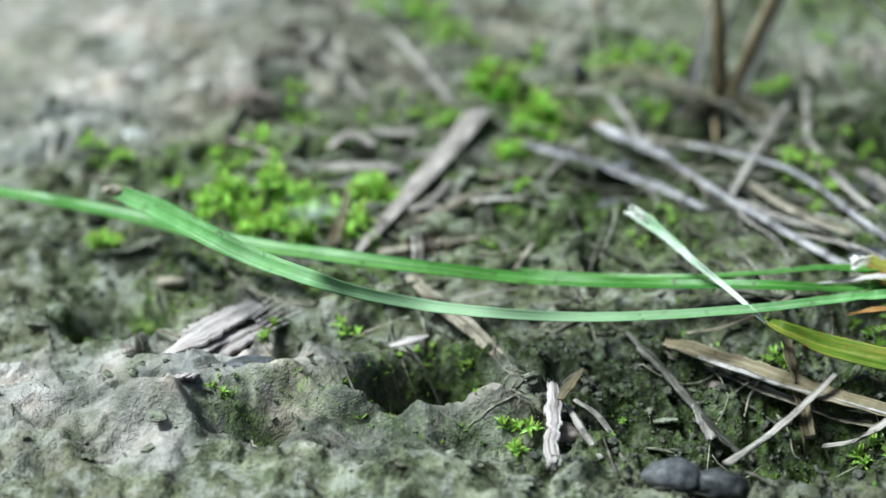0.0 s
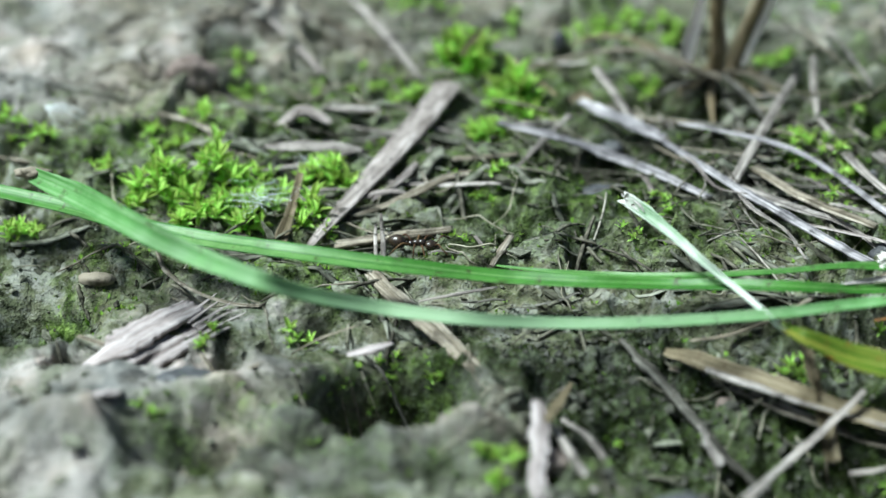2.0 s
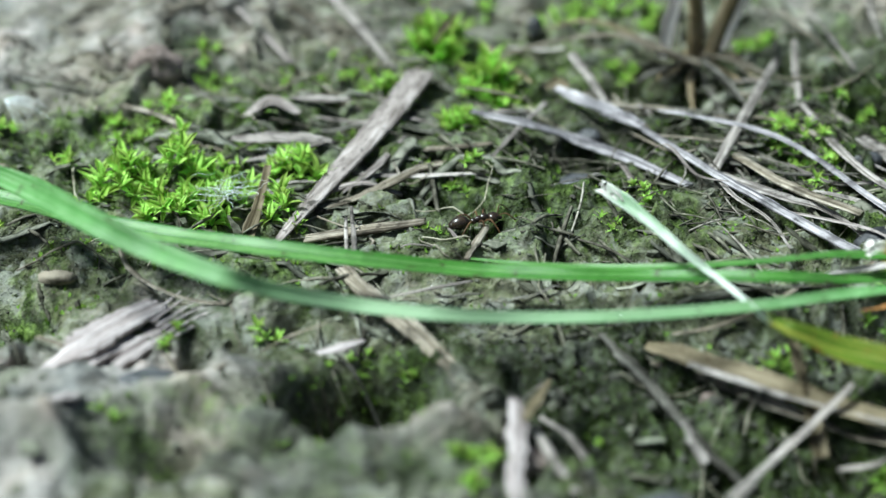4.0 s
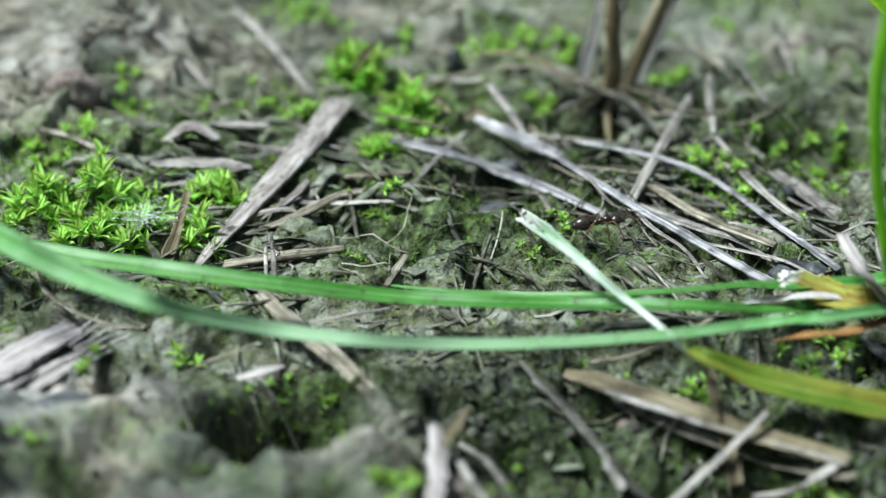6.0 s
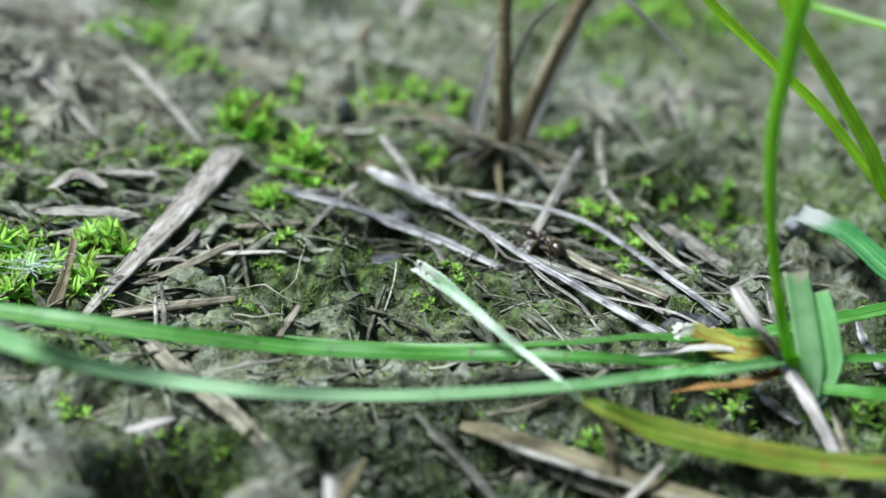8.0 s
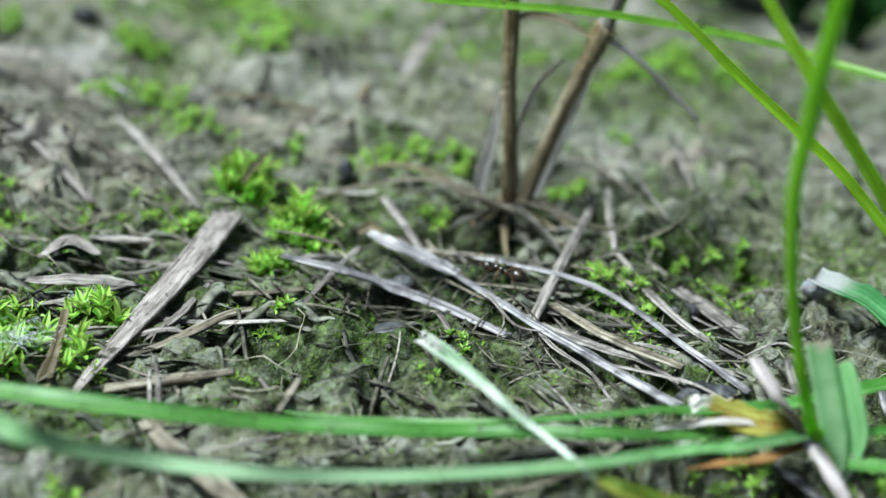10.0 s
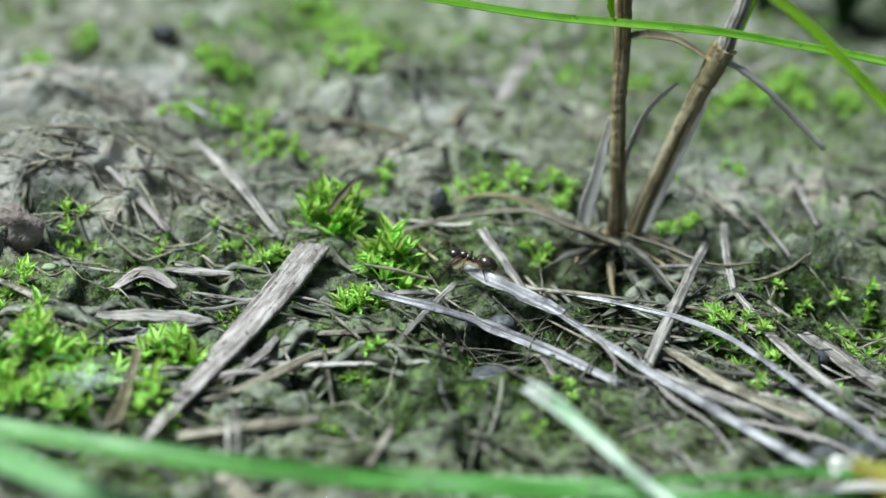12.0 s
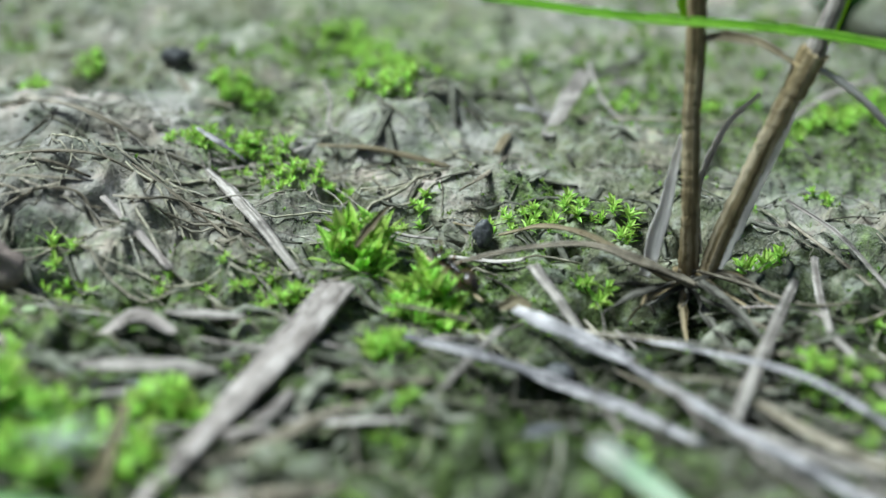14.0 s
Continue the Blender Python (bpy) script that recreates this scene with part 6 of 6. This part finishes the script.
crumbs(300, 22, NEAR, lambda x, y: np.clip(0.3 + 0.7 * vnoise(x, y, 0.9, 42), 0, 1), (0.03, 0.07), "soil_clods", "small clods of grey-brown mud", CRUMB)
crumbs(500, 24, (-9, 12, 7.5, 18), lambda x, y: np.clip(0.35 + 0.6 * vnoise(x, y, 1.4, 43), 0, 1), (0.03, 0.14), "far_clods", "scattered clods on distant mud", CRUMB)

crumbs(3200, 25, (0.0, 4.6, -4.2, -1.0), lambda x, y: np.clip(0.2 + 0.8 * cover(DAMP_SHADE, x, y), 0, 1), (0.012, 0.05), "wet_crumbs", "dark clotted crumbs of damp soil", WET_SOIL)


def flakes(count, seed, box, keep, sizes, name, label, material, slim=(0.35, 0.9), askew=0.28, lie=(0, 6.28)):
    """Thin broken plates of dried mud and leaf, lying askew."""
    x, y, z, rng = ground_points(count, seed, box, keep)
    verts, faces = [], []
    for px, py, pz in zip(x, y, z):
        r = sizes[0] * (sizes[1] / sizes[0]) ** (rng.rand() ** 1.6)
        n, a0, sq = rng.randint(7, 13), rng.uniform(0, 6.28), rng.uniform(*slim)
        turn = rng.uniform(*lie)
        ux = np.array([math.cos(turn), math.sin(turn), rng.normal(0, askew)])
        uy = np.array([-math.sin(turn), math.cos(turn), rng.normal(0, askew)])
        top, low = [], []
        for k in range(n):
            a, rr = a0 + 6.283 * k / n, r * rng.uniform(0.55, 1.2)
            q = np.array([px, py, pz + 0.25 * r * 0.3 + 0.01]) + ux * math.cos(a) * rr + uy * math.sin(a) * rr * sq
            top.append(tuple(q + (0, 0, 0.03 * r + 0.006)))
            low.append(tuple(q - (0, 0, 0.05 * r)))
        first = len(verts)
        verts += top + low
        faces.append(tuple(range(first, first + n)))
        faces += [(first + k, first + n + k, first + n + (k + 1) % n, first + (k + 1) % n) for k in range(n)]
    ob = joined(name, verts, faces, material, label, "mud flakes", smooth=False)
    return ob


flakes(1100, 26, NEAR, lambda x, y: np.clip(0.3 + 0.7 * vnoise(x, y, 0.8, 44), 0.03, 1), (0.025, 0.13), "mud_flakes", "small broken flakes of dried mud", CRUMB)
flakes(110, 29, (0.0, 4.6, -4.2, -1.0), lambda x, y: np.clip(0.1 + 0.8 * cover(DAMP_SHADE, x, y), 0, 1), (0.025, 0.08), "soil_flakes", "broken pale flakes on damp soil", CRUMB, (0.25, 0.7), 0.4)
flakes(500, 27, NEAR, litter_density, (0.03, 0.11), "leaf_scraps", "tiny brown scraps of rotted leaf", FIBRE)


flakes(800, 28, NEAR, lambda x, y: np.clip(litter_density(x, y) * 1.1 - 0.25, 0, 1), (0.08, 0.36), "matted_leaves", "matted strips of rotted grey-brown leaf on the mud", MATTED, (0.06, 0.20), 0.22, (-1.2, 0.9))


def carpet(count, seed, box, keep, sizes, name, label):
    """Minute moss leaves pressed to the ground."""
    x, y, z, rng = ground_points(count, seed, box, keep)
    verts, faces = [], []
    for px, py, pz in zip(x, y, z):
        for k in range(4):
            a, el, ln = rng.uniform(0, 6.28), rng.uniform(0.3, 1.2), rng.uniform(*sizes)
            d = np.array([math.cos(a) * math.cos(el), math.sin(a) * math.cos(el), math.sin(el)]) * ln
            s = np.array([-math.sin(a), math.cos(a), 0]) * ln * 0.2
            b = np.array([px, py, pz - 0.005])
            first = len(verts)
            verts += [tuple(b - s * 0.5), tuple(b + s * 0.5), tuple(b + d * 0.5 + s), tuple(b + d), tuple(b + d * 0.5 - s)]
            faces += [(first, first + 1, first + 2, first + 4), (first + 4, first + 2, first + 3)]
    return joined(name, verts, faces, MOSS_DIM, label, "moss")


carpet(34000, 31, NEAR, lambda x, y: np.clip(cover(ALGAE, x, y) * (0.55 + 0.9 * vnoise(x, y, 0.35, 51)), 0, 1), (0.02, 0.06), "moss_carpet", "thin dull green carpet of minute moss on mud")
carpet(9000, 32, (-9, 12, 7.0, 18), lambda x, y: np.clip(0.15 + 0.8 * vnoise(x, y, 1.1, 52), 0, 1), (0.06, 0.16), "far_moss", "patchy green moss on distant mud")


carpet(160, 33, (-1.6, -0.2, -2.9, -1.8), lambda x, y: np.clip(2 * cover([(-0.78, -2.3, 0.48, 0.48, 1.0)], x, y), 0, 1), (0.03, 0.08), "hollow_moss", "dark green moss lining a hollow in the mud")


def ribbons(count, seed, box, keep, lengths, widths, turn, name, label, material, wander=0.5, flat=0.10, lift=0.02, single=False):
    """Strips that lie over the ground from bump to bump, each with a thickness and torn edges."""
    x, y, z, rng = ground_points(count, seed, box, keep)
    n = 9
    verts, faces = [], []
    ln = rng.uniform(lengths[0], lengths[1], len(x))
    a0 = np.where(rng.rand(len(x)) < 0.8, rng.normal(turn[0], turn[1], len(x)), rng.uniform(0, 3.14, len(x)))
    bend = rng.normal(0, wander, (len(x), n)).cumsum(1) * 0.4
    px = x[:, None] + np.cumsum(np.cos(a0[:, None] + bend), 1) * ln[:, None] / n
    py = y[:, None] + np.cumsum(np.sin(a0[:, None] + bend), 1) * ln[:, None] / n
    h = gz(px, py)
    for _ in range(2):  # span the hollows
        mid = h.copy()
        mid[:, 1:-1] = np.maximum(h[:, 1:-1], (h[:, :-2] + h[:, 2:]) / 2)
        h = mid
    for i in range(len(x)):
        w = rng.uniform(*widths)
        lean, up = rng.normal(0, 0.35), rng.uniform(0.3, 1.0) * lift
        first = len(verts)
        for k in range(n):
            f = k / (n - 1)
            d = a0[i] + bend[i, k]
            half = w * (0.25 + 0.75 * math.sin(3.14 * min(1, f + 0.12)) ** 0.5) * rng.uniform(0.75, 1.15) / 2
            sx, sy = -math.sin(d) * half, math.cos(d) * half
            cx, cy, cz = px[i, k], py[i, k], h[i, k] + up
            t = max(w * flat, 0.006)
            verts += [(cx + sx, cy + sy, cz + lean * half), (cx, cy, cz + t), (cx - sx, cy - sy, cz - lean * half), (cx, cy, cz - t)]
        for k in range(n - 1):
            b = first + 4 * k
            for q in range(4):
                j = (q + 1) % 4
                faces.append((b + q, b + j, b + 4 + j, b + 4 + q))
        faces.append((first + 3, first + 2, first + 1, first))
        faces.append((first + 4 * n - 4, first + 4 * n - 3, first + 4 * n - 2, first + 4 * n - 1))
        if single:
            spot_at = Vector(verts[len(verts) // 2])
            ob = joined(name, [tuple(Vector(v) - spot_at) for v in verts], faces, material, label, "leaf strip", "")
            ob.location = spot_at * CM
            verts, faces = [], []
    if single:
        return None
    return joined(name, verts, faces, material, label, "plant litter")


def mossy_band(x, y):
    return np.clip(1.1 * np.exp(-(((x - 0.2) / 3.6) ** 2 + ((y - 1.0) / 1.9) ** 2) ** 2) + 0.3 * vnoise(x, y, 0.7, 61), 0, 1) * (1 - 0.5 * cover(QUIET, x, y)) * (1 - step((-1.7 - y) / 0.4) * step((0.5 - x) / 0.6)) * (1 - np.exp(-(((x - 0.9) / 0.7) ** 2 + ((y - 0.1) / 0.6) ** 2)))


ribbons(340, 41, (-4.8, 4.8, -1.6, 3.4), mossy_band, (0.35, 1.2), (0.05, 0.17), (-0.12, 0.4), "leaf_strip", "grey strip of rotted leaf lying flat on mud", SHEET, 0.16, 0.05, 0.02, True)
ribbons(400, 42, (-4.8, 0.2, 2.6, 6.8), lambda x, y: np.clip(0.35 + 0.7 * vnoise(x, y, 0.9, 62), 0, 1), (0.4, 1.4), (0.012, 0.035), (-0.35, 0.4), "matted_roots", "matted pale dead roots over raised mud", ROOT, 0.35, 0.4, 0.03)
ribbons(150, 43, (-4.6, 4.6, -3.4, 3.6), lambda x, y: np.clip(0.45 + 0.6 * vnoise(x, y, 0.8, 63), 0, 1), (0.35, 1.3), (0.010, 0.024), (-0.2, 0.8), "rootlets", "wiry tan rootlets curling over the mud", ROOT, 0.75, 0.45, 0.06)
ribbons(260, 44, (-3.0, 4.5, 3.4, 9.5), lambda x, y: np.clip(0.4 + 0.7 * vnoise(x, y, 1.1, 64), 0, 1), (0.3, 1.2), (0.03, 0.10), (-0.4, 0.7), "far_scraps", "scattered rotted scraps on distant mud", SHEET, 0.4, 0.15, 0.03)


# weeds and dead leaves far behind, where the bank darkens: shade painted into the greens
def far_tuft(x, y, seed, material, label, count, tall):
    rng = random.Random(seed)
    base = (x, y, float(gz(x, y)))
    t = thing("grass_tuft", base, label, "grass", "tufts behind")
    for k in range(count):
        a, ln = rng.uniform(0, 6.28), tall * rng.uniform(0.6, 1.2)
        lean = rng.uniform(0.1, 0.7)
        pts = [base]
        for f in (0.35, 0.7, 1.0):
            pts.append((x + math.cos(a) * ln * lean * f * f, y + math.sin(a) * ln * lean * f * f, base[2] + ln * f * (1 - 0.25 * lean * f)))
        part("blade", sweep(bmesh.new(), pts, [0.14, 0.18, 0.14, 0.03], "blade", 0.2, 5, up=(math.sin(a), -math.cos(a), 0.3), seed=seed * 13 + k), material, t)


far_tuft(6.7, 9.1, 1, GRASS_SHADED, "grass tuft behind the mud, coloured dark green as in shade", 44, 1.4)
far_tuft(7.4, 8.7, 2, GRASS_SHADED, "grass tuft behind the mud, coloured dark green as in shade", 40, 1.4)
far_tuft(5.2, 10.9, 4, GRASS_SHADED, "grass tuft behind the mud, coloured dark green as in shade", 34, 0.8)
far_tuft(6.1, 10.2, 3, GRASS_SHADED, "grass tuft behind the mud, coloured dark green as in shade", 40, 1.1)


# ---- the ant ----
def blob(bm, at, size, squeeze=0.0):
    res = bmesh.ops.create_uvsphere(bm, u_segments=14, v_segments=10, radius=1.0)
    for v in res["verts"]:
        d = v.co.copy()
        k = 1 - squeeze * d.x
        v.co = Vector(at) + Vector((d.x * size[0], d.y * size[1] * k, d.z * size[2] * k))
    return bm


SIZE, PART = 1.2, part


def ant_body():
    def part(name, bm, material, parent, label=""):
        bm.transform(Matrix.Scale(SIZE, 4))
        return PART(name, bm, material, parent, label)

    ant = thing("ant", (0, 0, 0), "small dark brown ant walking over mud and straw", "ant")
    head = part("head", blob(blob(bmesh.new(), (0.135, 0, 0.075), (0.048, 0.044, 0.036), 0.15), (0.185, 0, 0.062), (0.018, 0.022, 0.010), 0.2), ANT, ant)
    part("thorax", blob(blob(blob(bmesh.new(), (0.065, 0, 0.085), (0.036, 0.027, 0.030)), (0.025, 0, 0.080), (0.034, 0.023, 0.025)), (-0.012, 0, 0.072), (0.026, 0.020, 0.022)), ANT, ant)
    part("petiole", blob(bmesh.new(), (-0.046, 0, 0.070), (0.012, 0.014, 0.022)), ANT, ant)
    part("gaster", blob(blob(bmesh.new(), (-0.115, 0, 0.078), (0.070, 0.052, 0.050), -0.12), (-0.165, 0, 0.068), (0.030, 0.028, 0.028)), ANT, ant, "glossy dark gaster")
    for s in (-1, 1):
        feeler = [(0.170, 0.016 * s, 0.090), (0.200, 0.060 * s, 0.125), (0.235, 0.085 * s, 0.105), (0.275, 0.085 * s, 0.060)]
        part("antenna", sweep(bmesh.new(), feeler, [0.009, 0.008, 0.009, 0.011], "round", 1.0, 4, up=(0.1, 0.2, 1), seed=1), ANT_LEG, head)
    legs = []
    for s in (-1, 1):
        for k, (hip, reach) in enumerate(((0.065, 0.085), (0.025, -0.01), (-0.010, -0.115))):
            pts = [(0, 0, 0), (reach * 0.35, 0.050 * s, 0.035), (reach * 0.8, 0.100 * s, -0.005), (reach * 1.15, 0.130 * s, -0.066)]
            leg = part("leg", sweep(bmesh.new(), pts, [0.016, 0.014, 0.010, 0.006], "round", 1.0, 4, up=(0.2, 0.1, 1), seed=2 + k), ANT_LEG, ant)
            legs.append((leg, Vector((hip, 0.018 * s, 0.066)) * CM * SIZE, (k + (s > 0)) % 2))
    return ant, legs


ANT_THING, ANT_LEGS = ant_body()
# places of the plan that the ant passes, with its height over the mud
ANT_WAY = [
    (0.0, (-0.98, 0.05, -0.03)), (0.5, (-0.78, -0.10, 0.02)), (1.0, (-0.73, -0.22, 0.01)), (1.5, (-0.73, -0.18, 0.03)), (2.2, (-0.77, -0.20, 0.03)), (3.2, (-0.23, -0.16, 0.04)),
    (4.4, (0.26, 0.10, 0.04)), (5.0, (1.07, 0.04, 0.09)), (5.5, (1.44, 0.46, -0.03)), (6.0, (1.67, 0.05, 0.29)), (6.5, (2.06, 0.27, 0.28)), (7.0, (2.27, 0.26, 0.31)),
    (7.5, (2.21, 0.86, 0.08)), (8.2, (2.25, 0.96, 0.16)), (9.3, (2.06, 1.49, 0.18)), (10.3, (1.74, 1.82, 0.12)), (10.8, (1.35, 2.35, 0.10)), (11.4, (1.04, 2.36, 0.20)), (11.8, (0.81, 2.47, 0.21)),
    (12.1, (0.79, 2.48, 0.18)), (12.5, (0.79, 2.51, 0.21)), (12.9, (0.66, 2.70, 0.19)), (13.3, (0.55, 2.79, 0.22)), (13.7, (0.37, 2.99, 0.22)), (14.0, (0.31, 3.03, 0.17)),
]


def motions():
    turns = [-20, -22, -24, -18, -8, 15, 20, 8, 5, 15, 40, 75, 120, 140, 150, 155, 158, 160, 160, 158, 155, 155, 148, 132, 140]
    rows = []
    for i, (t, (x, y, z)) in enumerate(ANT_WAY):
        rows.append((t, pose(x * CM, y * CM, z * CM, 0, -22 if t > 13 else -8 if t > 6 else 0, turns[i])))
    walk(ANT_THING, rows)
    for leg, hip, phase in ANT_LEGS:
        swing = []
        for k in range(71):
            a = (9 if (k + phase) % 2 else -9)
            swing.append((k * 0.2, pose(*hip, 0, 0, a)))
        walk(leg, swing)


motions()
